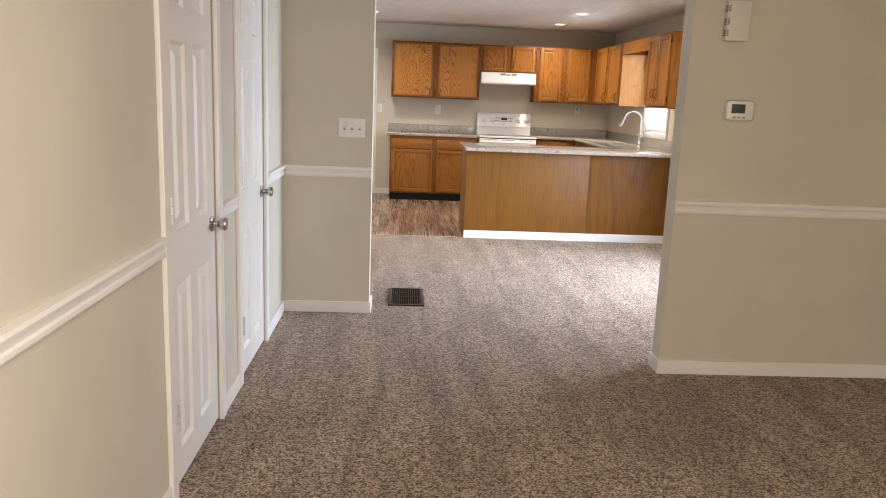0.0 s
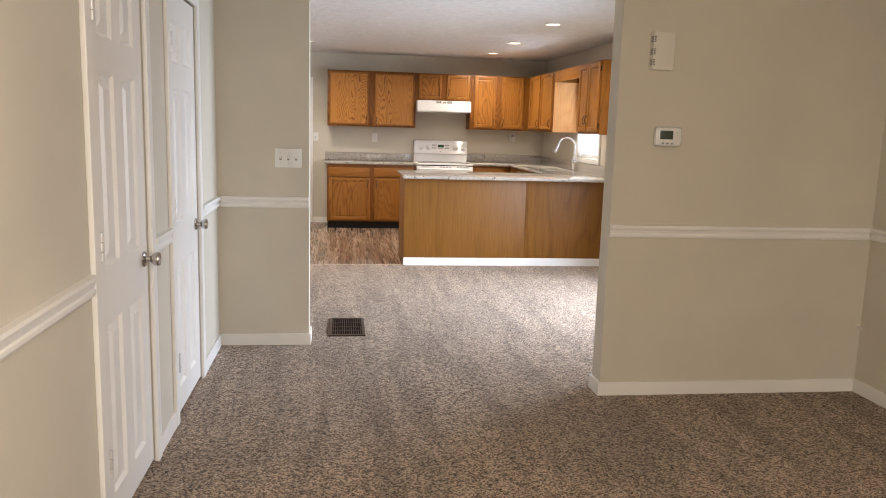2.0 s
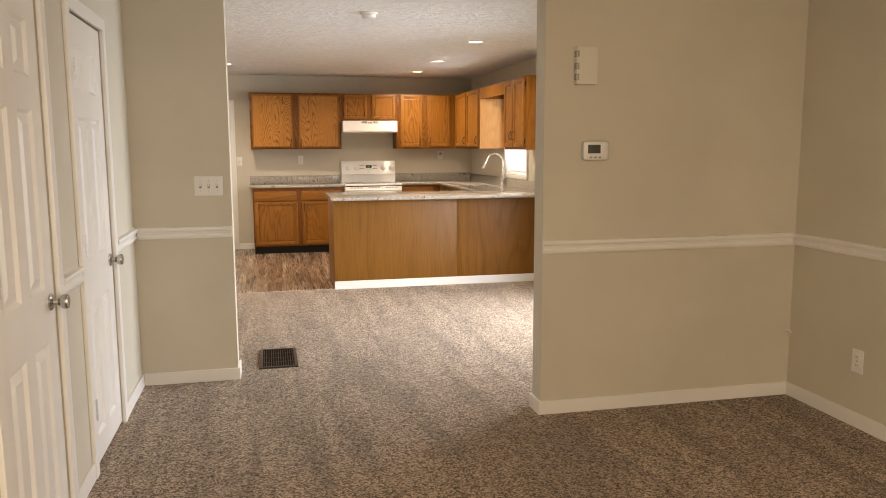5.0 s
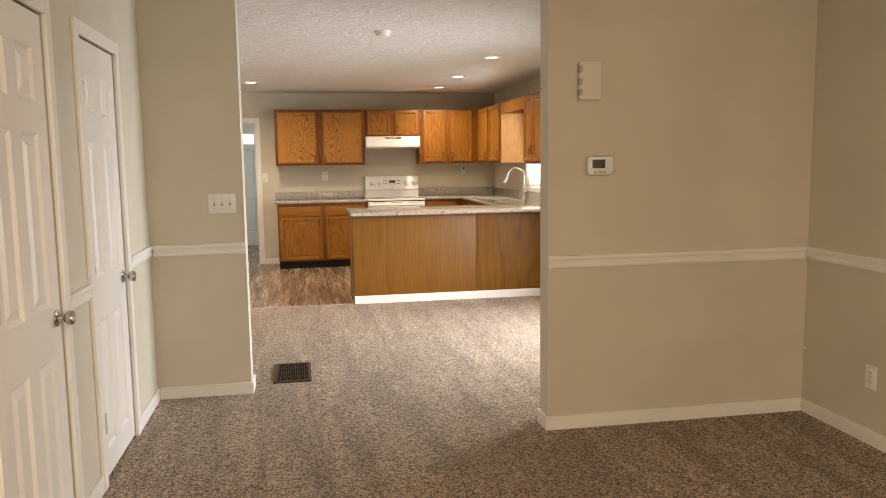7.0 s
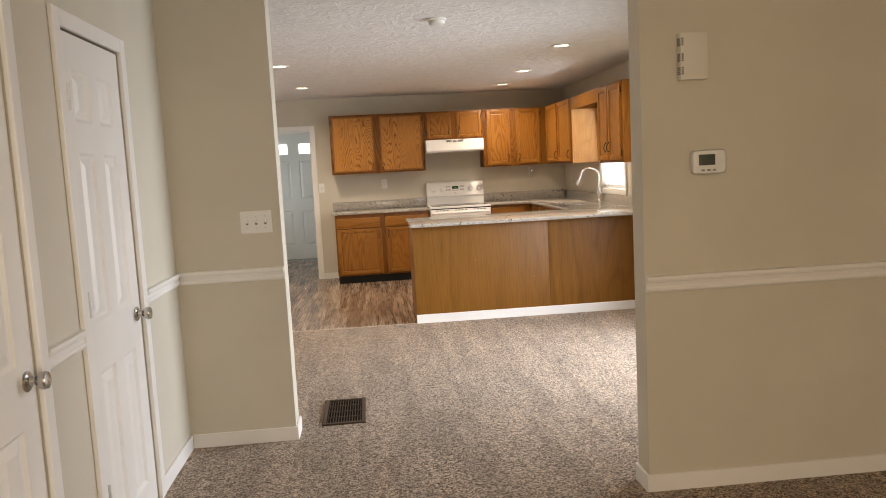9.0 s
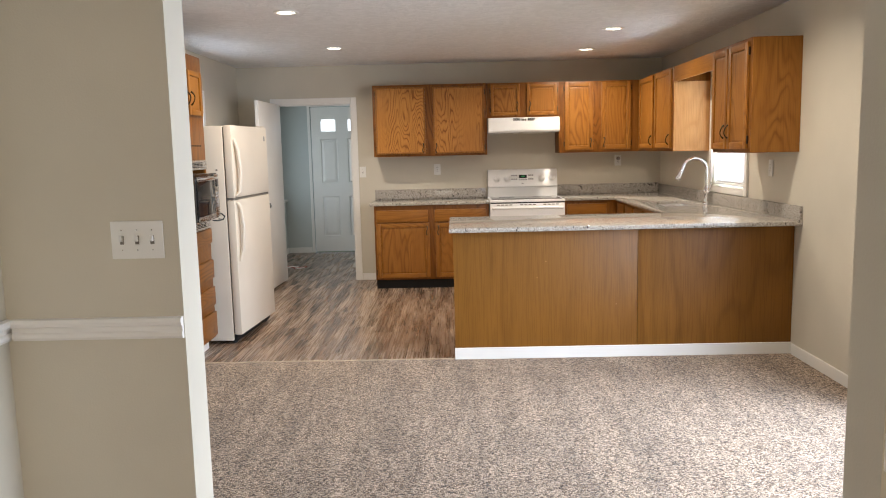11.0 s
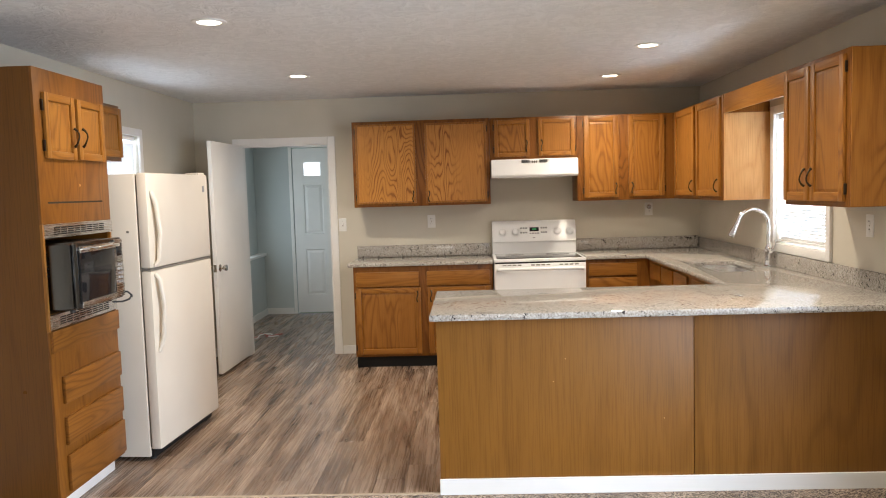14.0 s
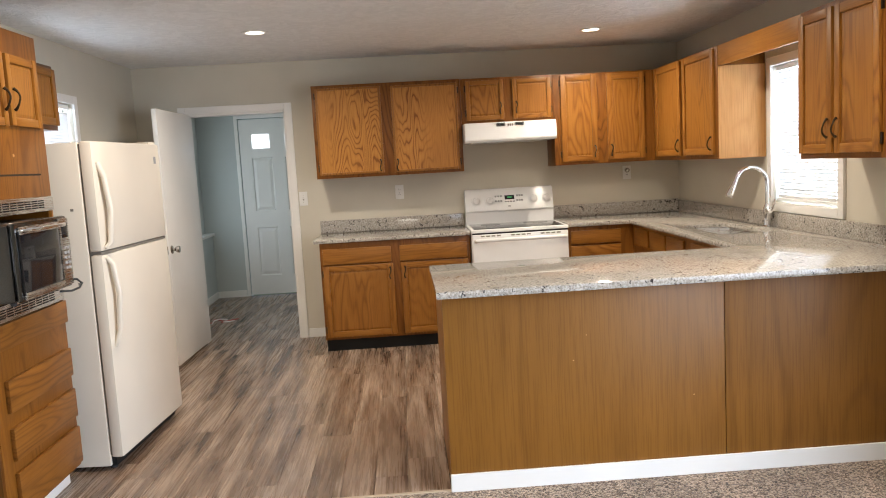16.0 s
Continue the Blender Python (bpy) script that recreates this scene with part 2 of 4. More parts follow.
# ---- building helpers ----


def box(bm, x0, x1, y0, y1, z0, z1, bevel=0.0):
    x0, x1, y0, y1, z0, z1 = min(x0, x1), max(x0, x1), min(y0, y1), max(y0, y1), min(z0, z1), max(z0, z1)
    m = Matrix.LocRotScale(((x0 + x1) / 2, (y0 + y1) / 2, (z0 + z1) / 2), None, (x1 - x0, y1 - y0, z1 - z0))
    made = bmesh.ops.create_cube(bm, size=1, matrix=m)["verts"]
    if bevel:
        edges = list({e for v in made for e in v.link_edges})
        bmesh.ops.bevel(bm, geom=edges, offset=bevel, segments=2, profile=0.6, affect="EDGES")
    return bm


def cyl(bm, a, b, r0, r1=None, n=20):
    a, b = Vector(a), Vector(b)
    turn = (b - a).to_track_quat("Z", "Y").to_matrix().to_4x4()
    m = Matrix.Translation((a + b) / 2) @ turn
    bmesh.ops.create_cone(bm, cap_ends=True, segments=n, radius1=r0, radius2=r0 if r1 is None else r1, depth=(b - a).length, matrix=m)
    return bm


def lathe(bm, origin, axis, profile, n=24):
    """A turned shape: profile rows of (distance along the axis, radius)."""
    turn = Vector(axis).to_track_quat("Z", "Y").to_matrix().to_4x4()
    m = Matrix.Translation(origin) @ turn
    rings = []
    for d, r in profile:
        rings.append([bm.verts.new(m @ Vector((r * math.cos(2 * math.pi * i / n), r * math.sin(2 * math.pi * i / n), d))) for i in range(n)])
    for p, q in zip(rings, rings[1:]):
        for i in range(n):
            bm.faces.new((p[i], p[(i + 1) % n], q[(i + 1) % n], q[i]))
    bm.faces.new(rings[0][::-1])
    bm.faces.new(rings[-1])
    return bm


def tube(bm, points, r, n=10):
    """A round bar along points."""
    pts = [Vector(p) for p in points]
    rings = []
    side = None
    for i, p in enumerate(pts):
        d = (pts[min(i + 1, len(pts) - 1)] - pts[max(i - 1, 0)]).normalized()
        if side is None:
            side = d.orthogonal().normalized()
        side = (side - d * side.dot(d)).normalized()
        up = d.cross(side)
        rr = r[i] if isinstance(r, (list, tuple)) else r
        rings.append([bm.verts.new(p + rr * (math.cos(2 * math.pi * k / n) * side + math.sin(2 * math.pi * k / n) * up)) for k in range(n)])
    for p, q in zip(rings, rings[1:]):
        for i in range(n):
            bm.faces.new((p[i], p[(i + 1) % n], q[(i + 1) % n], q[i]))
    bm.faces.new(rings[0][::-1])
    bm.faces.new(rings[-1])
    return bm


def prism(bm, outline, axis, a, b):
    """An outline of (u, v) pulled along an axis from a to b."""
    def put(u, v, w):
        return {0: (w, u, v), 1: (u, w, v), 2: (u, v, w)}[axis]
    p = [bm.verts.new(put(u, v, a)) for u, v in outline]
    q = [bm.verts.new(put(u, v, b)) for u, v in outline]
    n = len(outline)
    for i in range(n):
        bm.faces.new((p[i], p[(i + 1) % n], q[(i + 1) % n], q[i]))
    bm.faces.new(p[::-1])
    bm.faces.new(q)
    return bm


def mesh_of(name, bm, material, smooth=False):
    bmesh.ops.recalc_face_normals(bm, faces=bm.faces)
    me = bpy.data.meshes.new(name)
    bm.to_mesh(me)
    bm.free()
    me.materials.append(material)
    if smooth:
        me.polygons.foreach_set("use_smooth", [True] * len(me.polygons))
        me.set_sharp_from_angle(angle=radians(38))
    return me


def part(name, bm, material, parent, label="", smooth=True):
    ob = new(name, mesh_of(name, bm, material, smooth))
    if parent is not None:
        ob.parent = parent
        ob.matrix_parent_inverse = parent.matrix_world.inverted()
    if label:
        tagged(ob, label)
    return ob


def thing(name, at, label, category, group=""):
    ob = new(name)
    ob.location = at
    ob.matrix_world = Matrix.Translation(at)
    ob.empty_display_size = 0.1
    return tagged(ob, label, category, group)


def setting(name, bm, material, label="", smooth=False):
    return tagged(part(name, bm, material, None, "", smooth), label, "", "", "structure")


def B(*a):
    return box(bmesh.new(), *a)


# ---- structure ----
H = 2.345          # ceiling
XL, XR, XD = -0.29, 3.34, -1.25
XV = 3.285         # right wall of the living room
PX = 1.818         # end of the partition
YS, YP, YK, YB = 5.062, 4.065, 11.2, 13.65


def wall_y(name, x0, x1, y0, y1, openings, material, z0=-0.02, label=""):
    """A wall that runs along y, with openings (y0, y1, z0, z1)."""
    bm = bmesh.new()
    at = y0
    for a, b, c, d in sorted(openings):
        box(bm, x0, x1, at, a, z0, H)
        if c > 0.02:
            box(bm, x0, x1, a, b, z0, c)
        box(bm, x0, x1, a, b, d, H)
        at = b
    box(bm, x0, x1, at, y1, z0, H)
    return setting(name, bm, material, label)


def wall_x(name, y0, y1, x0, x1, openings, material, z0=-0.02, label=""):
    bm = bmesh.new()
    at = x0
    for a, b, c, d in sorted(openings):
        box(bm, at, a, y0, y1, z0, H)
        if c > 0.02:
            box(bm, a, b, y0, y1, z0, c)
        box(bm, a, b, y0, y1, d, H)
        at = b
    box(bm, at, x1, y0, y1, z0, H)
    return setting(name, bm, material, label)


D1, D2 = (2.755, 3.385), (3.81, 4.43)
DT = 1.935
KD = (-0.838, -0.017, 1.945)
SINKWIN = (8.74, 9.50, 1.06, 1.93)
SIDEWIN = (9.15, 9.97, 1.2, 1.96)
wall_y("wall_living_left", XL - 0.12, XL, -2.5, YS, [(D1[0] - 0.01, D1[1] + 0.01, 0, DT + 0.01), (D2[0] - 0.01, D2[1] + 0.01, 0, DT + 0.01)], wall_paint)
wall_x("wall_stub", YS, YS + 0.16, XD - 0.12, 0.256, [], wall_paint)
wall_x("wall_partition", YP, YP + 0.125, PX, XR, [], wall_paint)
# the opening here is added for the side fill lamp
wall_y("wall_living_right", XV, XR + 0.12, -2.5, YP, [(-2.0, -0.2, 0.8, 2.0)], wall_paint)
wall_y("wall_right", XR, XR + 0.12, YP, YB, [(4.75, 6.65, 0, 2.03), SINKWIN], wall_paint)
wall_y("wall_kitchen_left", XD - 0.12, XD, YS + 0.16, YK, [SIDEWIN], wall_paint)
wall_x("wall_kitchen_back", YK, YK + 0.12, XD - 0.12, XR, [(KD[0], KD[1], 0, KD[2])], wall_paint)
# its opening is added for the fill lamp behind the camera
wall_x("wall_living_back", -2.62, -2.5, XL - 0.12, XR + 0.12, [(0.9, 2.7, 0.8, 2.0)], wall_paint)
wall_y("wall_back_room_left", -1.52, -1.40, YK + 0.12, YB, [(12.0, 13.12, 0.80, 1.86)], back_paint)
wall_y("wall_back_room_right", 0.30, 0.42, YK + 0.12, YB, [], back_paint)
wall_x("wall_back_room_end", YB, YB + 0.12, -1.52, XR + 0.12, [(-0.925, -0.035, 0, 2.06)], back_paint)
wall_y("wall_closet_back", -1.19, -1.07, -2.5, YS, [], wall_paint)
setting("half_wall", B(-1.40, -1.315, YK + 0.12, YB, -0.02, 0.735), back_paint)
setting("half_wall_cap", B(-1.398, -1.285, YK + 0.12, YB - 0.002, 0.736, 0.766, 0.006), trim_white)
setting("ceiling_back_room", B(-1.395, 0.298, YK + 0.122, YB - 0.002, 2.125, 2.165), ceil_mat, "low white ceiling of the back room")
setting("ceiling", B(-1.6, XR + 0.2, -2.7, YB + 0.2, H, H + 0.12), ceil_mat, "white stippled drywall ceiling")

bm = bmesh.new()
box(bm, XL - 0.11, XR + 0.02, -2.52, YS + 0.02, -0.06, 0.0)
box(bm, XD - 0.02, XR + 0.02, YS + 0.02, 7.86, -0.06, 0.0)
setting("floor_carpet", bm, carpet, "beige and brown flecked cut-pile carpet")
setting("threshold_strip", B(-0.72, 1.075, 7.852, 7.872, -0.03, 0.004, 0.002), mat("tan_threshold", (0.45, 0.36, 0.26), 0.5))
floor_vinyl = setting("floor_vinyl", B(-1.6, XR + 0.02, 7.862, YB + 0.1, -0.06, -0.018), dark_seam, "grey-brown wood-look vinyl plank floor")
setting("ground", B(-600, 600, -600, 600, -0.8, -0.5), painted("dry_lawn", (0.12, 0.14, 0.06), 0.9))


def skirting(name, pieces, height=0.072, material=trim_white):
    bm = bmesh.new()
    for x0, x1, y0, y1 in pieces:
        box(bm, x0, x1, y0, y1, -0.01, height, 0.004)
    return setting(name, bm, material)


T = 0.013
skirting("baseboard_living_left", [(XL, XL + T, -2.5, D1[0] - 0.063), (XL, XL + T, D1[1] + 0.063, D2[0] - 0.063), (XL, XL + T, D2[1] + 0.063, YS - T)])
skirting("baseboard_stub", [(XL + T, 0.256 + T, YS - T, YS), (0.256, 0.256 + T, YS, YS + 0.16 + T), (XD, 0.256, YS + 0.16, YS + 0.16 + T)])
skirting("baseboard_partition", [(PX - T, XV - T, YP - T, YP), (PX - T, PX, YP, YP + 0.125 + T), (PX, XR - T, YP + 0.125, YP + 0.125 + T)])
skirting("baseboard_right", [(XV - T, XV, -2.5, YP), (XR - T, XR, YP + 0.125, 4.69), (XR - T, XR, 6.71, 7.83)])
skirting("baseboard_dining_left", [(XD, XD + T, YS + 0.173, 7.61)])
skirting("baseboard_kitchen_back", [(0.047, 0.255, YK - T, YK), (XD, -0.9, YK - T, YK)])
skirting("baseboard_back_room", [(-1.315, -1.30, YK + 0.13, YB), (-1.30, -0.97, YB - T, YB), (0.0, 0.30, YB - T, YB)])
skirting("baseboard_peninsula", [(1.068, XR, 7.842, 7.856)], 0.078)
skirting("baseboard_tower", [(XD + 0.002, -0.754, 7.612, 7.628)], 0.08)


def rail_profile(d, up=0.0):
    """Section of the chair rail: (distance off the wall, height)."""
    section = [(0, 0.846), (0.010 * d, 0.846), (0.016 * d, 0.855), (0.016 * d, 0.865), (0.011 * d, 0.871), (0.013 * d, 0.885), (0.022 * d, 0.891), (0.025 * d, 0.901), (0.022 * d, 0.911), (0, 0.913)]
    return [(out, z + up) for out, z in section]


def rail_y(name, x, d, y0, y1, up=0.0):
    return setting(name, prism(bmesh.new(), [(x + u, w) for u, w in rail_profile(d, up)], 1, y0, y1), trim_white)


def rail_x(name, y, d, x0, x1, up=0.0):
    return setting(name, prism(bmesh.new(), [(y + u, w) for u, w in rail_profile(d, up)], 0, x0, x1), trim_white)


rail_y("trim_chair_rail_living_left", XL, 1, -2.5, D1[0] - 0.063)
rail_y("trim_chair_rail_between_doors", XL, 1, D1[1] + 0.063, D2[0] - 0.063)
rail_y("trim_chair_rail_corner", XL, 1, D2[1] + 0.063, YS, 0.018)
rail_x("trim_chair_rail_stub", YS, -1, XL + 0.02, 0.253, 0.018)
rail_x("trim_chair_rail_partition", YP, -1, PX + 0.003, XV - 0.02)
rail_y("trim_chair_rail_right", XV, -1, -2.5, YP)


def casing_y(name, x, d, y0, y1, z1, w=0.058, t=0.017):
    """Casing round a door in a wall that runs along y."""
    bm = bmesh.new()
    box(bm, x, x + d * t, y0 - w, y0, -0.01, z1 + w, 0.004)
    box(bm, x, x + d * t, y1, y1 + w, -0.01, z1 + w, 0.004)
    box(bm, x, x + d * t, y0, y1, z1, z1 + w, 0.004)
    return setting(name, bm, trim_white)


def casing_x(name, y, d, x0, x1, z1, w=0.06, t=0.015):
    bm = bmesh.new()
    box(bm, x0 - w, x0, y, y + d * t, -0.01, z1 + w, 0.004)
    box(bm, x1, x1 + w, y, y + d * t, -0.01, z1 + w, 0.004)
    box(bm, x0, x1, y, y + d * t, z1, z1 + w, 0.004)
    return setting(name, bm, trim_white)


casing_y("trim_casing_closet_1", XL, 1, D1[0] - 0.004, D1[1] + 0.004, DT + 0.006)
casing_y("trim_casing_closet_2", XL, 1, D2[0] - 0.004, D2[1] + 0.004, DT + 0.006)
casing_x("trim_casing_kitchen_door", YK, -1, KD[0], KD[1], KD[2])
casing_x("trim_casing_back_door", YB, -1, -0.925, -0.035, 2.06, 0.04)
bm = bmesh.new()
box(bm, KD[0] - 0.002, KD[0] + 0.016, YK + 0.002, YK + 0.118, -0.01, KD[2])
box(bm, KD[1] - 0.016, KD[1] + 0.002, YK + 0.002, YK + 0.118, -0.01, KD[2])
box(bm, KD[0], KD[1], YK + 0.002, YK + 0.118, KD[2] - 0.016, KD[2] + 0.002)
setting("trim_kitchen_door_jamb", bm, trim_white)


def panel_field(bm, m, u0, u1, v0, v1, deep=0.011, slope=0.018, inner=0.030):
    """A raised panel of a moulded door; m puts (u, v, out) into the world."""
    loops = []
    for inset, out in ((0.0, 0.0), (0.012, -deep), (0.012 + 0.006, -deep), (inner + slope, -0.001), ):
        loops.append([bm.verts.new(m @ Vector(c)) for c in ((u0 + inset, v0 + inset, out), (u1 - inset, v0 + inset, out), (u1 - inset, v1 - inset, out), (u0 + inset, v1 - inset, out))])
    for p, q in zip(loops, loops[1:]):
        for i in range(4):
            bm.faces.new((p[i], p[(i + 1) % 4], q[(i + 1) % 4], q[i]))
    bm.faces.new(loops[-1])


def panelled_leaf(m, w, h, t, fields):
    """A door leaf with its front face cut for moulded panels. u across, v up, third outwards."""
    bm = bmesh.new()
    us = sorted({0.0, w, *[f[0] for f in fields], *[f[1] for f in fields]})
    vs = sorted({0.0, h, *[f[2] for f in fields], *[f[3] for f in fields]})
    grid = {(i, j): bm.verts.new(m @ Vector((u, v, 0))) for i, u in enumerate(us) for j, v in enumerate(vs)}
    for i in range(len(us) - 1):
        for j in range(len(vs) - 1):
            cu, cv = (us[i] + us[i + 1]) / 2, (vs[j] + vs[j + 1]) / 2
            if not any(f[0] < cu < f[1] and f[2] < cv < f[3] for f in fields):
                bm.faces.new((grid[i, j], grid[i + 1, j], grid[i + 1, j + 1], grid[i, j + 1]))
    for f in fields:
        panel_field(bm, m, *f[:4])
    bmesh.ops.remove_doubles(bm, verts=bm.verts, dist=1e-5)
    c = [m @ Vector(q) for q in ((0, 0, -0.0), (w, 0, 0), (w, h, 0), (0, h, 0))]
    d = [m @ Vector(q) for q in ((0, 0, -t), (w, 0, -t), (w, h, -t), (0, h, -t))]
    cv, dv = [bm.verts.new(q) for q in c], [bm.verts.new(q) for q in d]
    for i in range(4):
        bm.faces.new((cv[i], cv[(i + 1) % 4], dv[(i + 1) % 4], dv[i]))
    bm.faces.new(dv)
    return bm


def axes(origin, u, v, n):
    m = Matrix((u, v, n)).transposed().to_4x4()
    m.translation = origin
    return m


def knob(parent, at, out, name="knob"):
    lathe_bm = lathe(bmesh.new(), at, out, [(0, 0.031), (0.004, 0.031), (0.008, 0.026), (0.011, 0.013), (0.026, 0.011), (0.032, 0.018), (0.040, 0.024), (0.052, 0.027), (0.060, 0.024), (0.063, 0.012)])
    return part(name, lathe_bm, nickel, parent, "brushed nickel knob")


def closet_door(name, y0, y1):
    x = XL - 0.004
    w, h = y1 - y0, DT - 0.012
    top = thing(name, (x, (y0 + y1) / 2, 0.0), "closed white six-panel closet door with nickel knob", "door")
    tagged(top, kind="structure")
    m = axes((x, y0, 0.012), (0, 1, 0), (0, 0, 1), (1, 0, 0))
    st, mid = 0.105, 0.095
    a, b, c, d = st, w / 2 - mid / 2, w / 2 + mid / 2, w - st
    rows = ((0.115, 0.705), (0.89, 1.505), (1.615, 1.80))
    fields = [(p, q, r0, r1) for p, q in ((a, b), (c, d)) for r0, r1 in rows]
    part("leaf", panelled_leaf(m, w, h, 0.034, fields), door_white, top, "", False)
    knob(top, (x, y1 - 0.055, 0.848), (1, 0, 0))
    for z in (0.28, 0.985, 1.705):
        hb = bmesh.new()
        for i in range(3):
            cyl(hb, (x + 0.020, y0 + 0.004, z - 0.045 + 0.031 * i), (x + 0.020, y0 + 0.004, z - 0.017 + 0.031 * i), 0.0075, n=10)
        box(hb, x - 0.002, x + 0.018, y0 + 0.001, y0 + 0.006, z - 0.045, z + 0.045)
        part("hinge", hb, hinge_satin, top, "satin nickel hinge")


closet_door("door_1", *D1)
closet_door("door_2", *D2)

# the flush kitchen door, standing open against the fridge
kd = tagged(thing("door_3", (-0.845, YK - 0.02, 0.02), "open flush white door with a nickel knob", "door"), kind="structure")
swing = Matrix.Translation((-0.836, YK - 0.018, 0)) @ Matrix.Rotation(radians(-91.5), 4, "Z")
bm = B(0, 0.81, 0.0, 0.035, 0.022, 1.94, 0.002)
bm.transform(swing)
part("leaf", bm, door_white, kd)
for side in (-1, 1):
    p = swing @ Vector((0.75, 0.035 if side > 0 else 0.0, 0.90))
    n = swing.to_3x3() @ Vector((0, side, 0))
    knob(kd, p, n)
bm = B(0.8095, 0.8125, 0.006, 0.029, 0.87, 0.93)
bm.transform(swing)
part("latch_plate", bm, nickel, kd)

# back door with two small lites
bd = tagged(thing("door_4", (-0.48, YB, 0.0), "closed white panelled back door with two small square lites", "door"), kind="structure")
w = 0.87
m = axes((-0.915, YB - 0.004, 0.01), (1, 0, 0), (0, 0, 1), (0, -1, 0))
fields = [(p, q, r0, r1) for p, q in ((0.125, 0.365), (0.505, 0.745)) for r0, r1 in ((0.22, 0.79), (0.98, 1.60))]
bm = panelled_leaf(m, w, 2.04, 0.04, fields + [(p, q, 1.70, 1.87) for p, q in ((0.135, 0.345), (0.515, 0.725))])
part("leaf", bm, door_white, bd, "", False)
lite = mat("bright_lite", (0.9, 0.95, 1), 0.1)
lb = lite.node_tree.nodes["Principled BSDF"]
lb.inputs["Emission Color"].default_value, lb.inputs["Emission Strength"].default_value = (0.9, 0.96, 1, 1), 2.2
for p, q in ((0.135, 0.345), (0.515, 0.725)):
    part("lite", B(-0.915 + p + 0.012, -0.915 + q - 0.012, YB - 0.012, YB - 0.006, 1.722, 1.868), lite, bd, "daylit frosted glass lite")
knob(bd, (-0.115, YB - 0.004, 0.92), (0, -1, 0))

# ---- windows ----


def blind_window(name, x, d, y0, y1, z0, z1, label):
    """A window in a wall that runs along y; d points into the room."""
    top = tagged(thing(name, (x, (y0 + y1) / 2, z0), label, "window"), kind="structure")
    w = 0.055
    for nm, a in (("casing", (y0 - w, y0, z0 - w, z1 + w)), ("casing", (y1, y1 + w, z0 - w, z1 + w)), ("casing", (y0, y1, z1, z1 + w)), ("sill", (y0, y1, z0 - w, z0))):
        part(nm, B(x, x + d * 0.018, *a, 0.003), trim_white, top)
    fx = x - d * 0.075
    bm = bmesh.new()
    for a in ((y0, y0 + 0.03, z0, z1), (y1 - 0.03, y1, z0, z1), (y0 + 0.03, y1 - 0.03, z0, z0 + 0.035), (y0 + 0.03, y1 - 0.03, z1 - 0.03, z1), (y0 + 0.03, y1 - 0.03, (z0 + z1) / 2 - 0.015, (z0 + z1) / 2 + 0.015)):
        box(bm, fx - 0.015, fx + 0.015, *a)
    part("window_frame", bm, trim_white, top)
    bx = x - d * 0.03
    part("head_rail", B(bx - 0.014, bx + 0.014, y0 + 0.01, y1 - 0.01, z1 - 0.035, z1 - 0.004, 0.003), blind_white, top)
    part("bottom_rail", B(bx - 0.012, bx + 0.012, y0 + 0.012, y1 - 0.012, z0 + 0.012, z0 + 0.028, 0.003), blind_white, top)
    pitch = 0.021
    n = int((z1 - z0 - 0.07) / pitch)
    sb = B(-0.0005, 0.0005, y0 + 0.014, y1 - 0.014, -0.0125, 0.0125)
    sb.transform(Matrix.Rotation(radians(24 * d), 4, "Y"))
    me = mesh_of("slat", sb, blind_white)
    for i in range(n):
        ob = new("slat", me)
        ob.parent = top
        ob.matrix_parent_inverse = top.matrix_world.inverted()
        ob.location = (bx, 0, z0 + 0.038 + pitch * i)
    return top


blind_window("window_1", XR, -1, *SINKWIN, "bright window with white horizontal mini blinds over the sink")
blind_window("window_2", XD, 1, *SIDEWIN, "small bright window with white horizontal mini blinds")
bw = tagged(thing("window_3", (-1.4, 12.56, 0.8), "white framed window above the half wall of the back room", "window"), kind="structure")
for a in ((11.95, 12.0, 0.77, 1.91), (13.12, 13.17, 0.77, 1.91), (12.0, 13.12, 1.86, 1.91)):
    part("casing", B(-1.40, -1.385, *a, 0.003), trim_white, bw)
pdoor = tagged(thing("door_5", (XR, 5.7, 0.0), "white framed sliding patio door letting in daylight", "door"), kind="structure")
for a in ((4.69, 4.75, -0.01, 2.09), (6.65, 6.71, -0.01, 2.09), (4.75, 6.65, 2.03, 2.09)):
    part("casing", B(XR - 0.016, XR, *a, 0.003), trim_white, pdoor)
# unseen window frame, added around the rear fill lamp
lw = tagged(thing("added_window_4", (1.8, -2.5, 0.8), "white framed living room window, unseen, added to let in fill light", "window"), kind="structure")
for a in ((0.84, 0.9, 0.74, 2.06), (2.7, 2.76, 0.74, 2.06), (0.9, 2.7, 2.0, 2.06), (0.9, 2.7, 0.74, 0.8)):
    part("casing", B(a[0], a[1], -2.5, -2.484, a[2], a[3], 0.003), trim_white, lw)

# unseen casing added around the side fill's opening
lw = tagged(thing("added_window_5", (XV, -1.1, 0.8), "white framed living room side window, unseen, added to brighten the left wall", "window"), kind="structure")
for a in ((-2.06, -2.0, 0.74, 2.06), (-0.2, -0.14, 0.74, 2.06), (-2.0, -0.2, 2.0, 2.06), (-2.0, -0.2, 0.74, 0.8)):
    part("casing", B(XV - 0.016, XV, *a, 0.003), trim_white, lw)

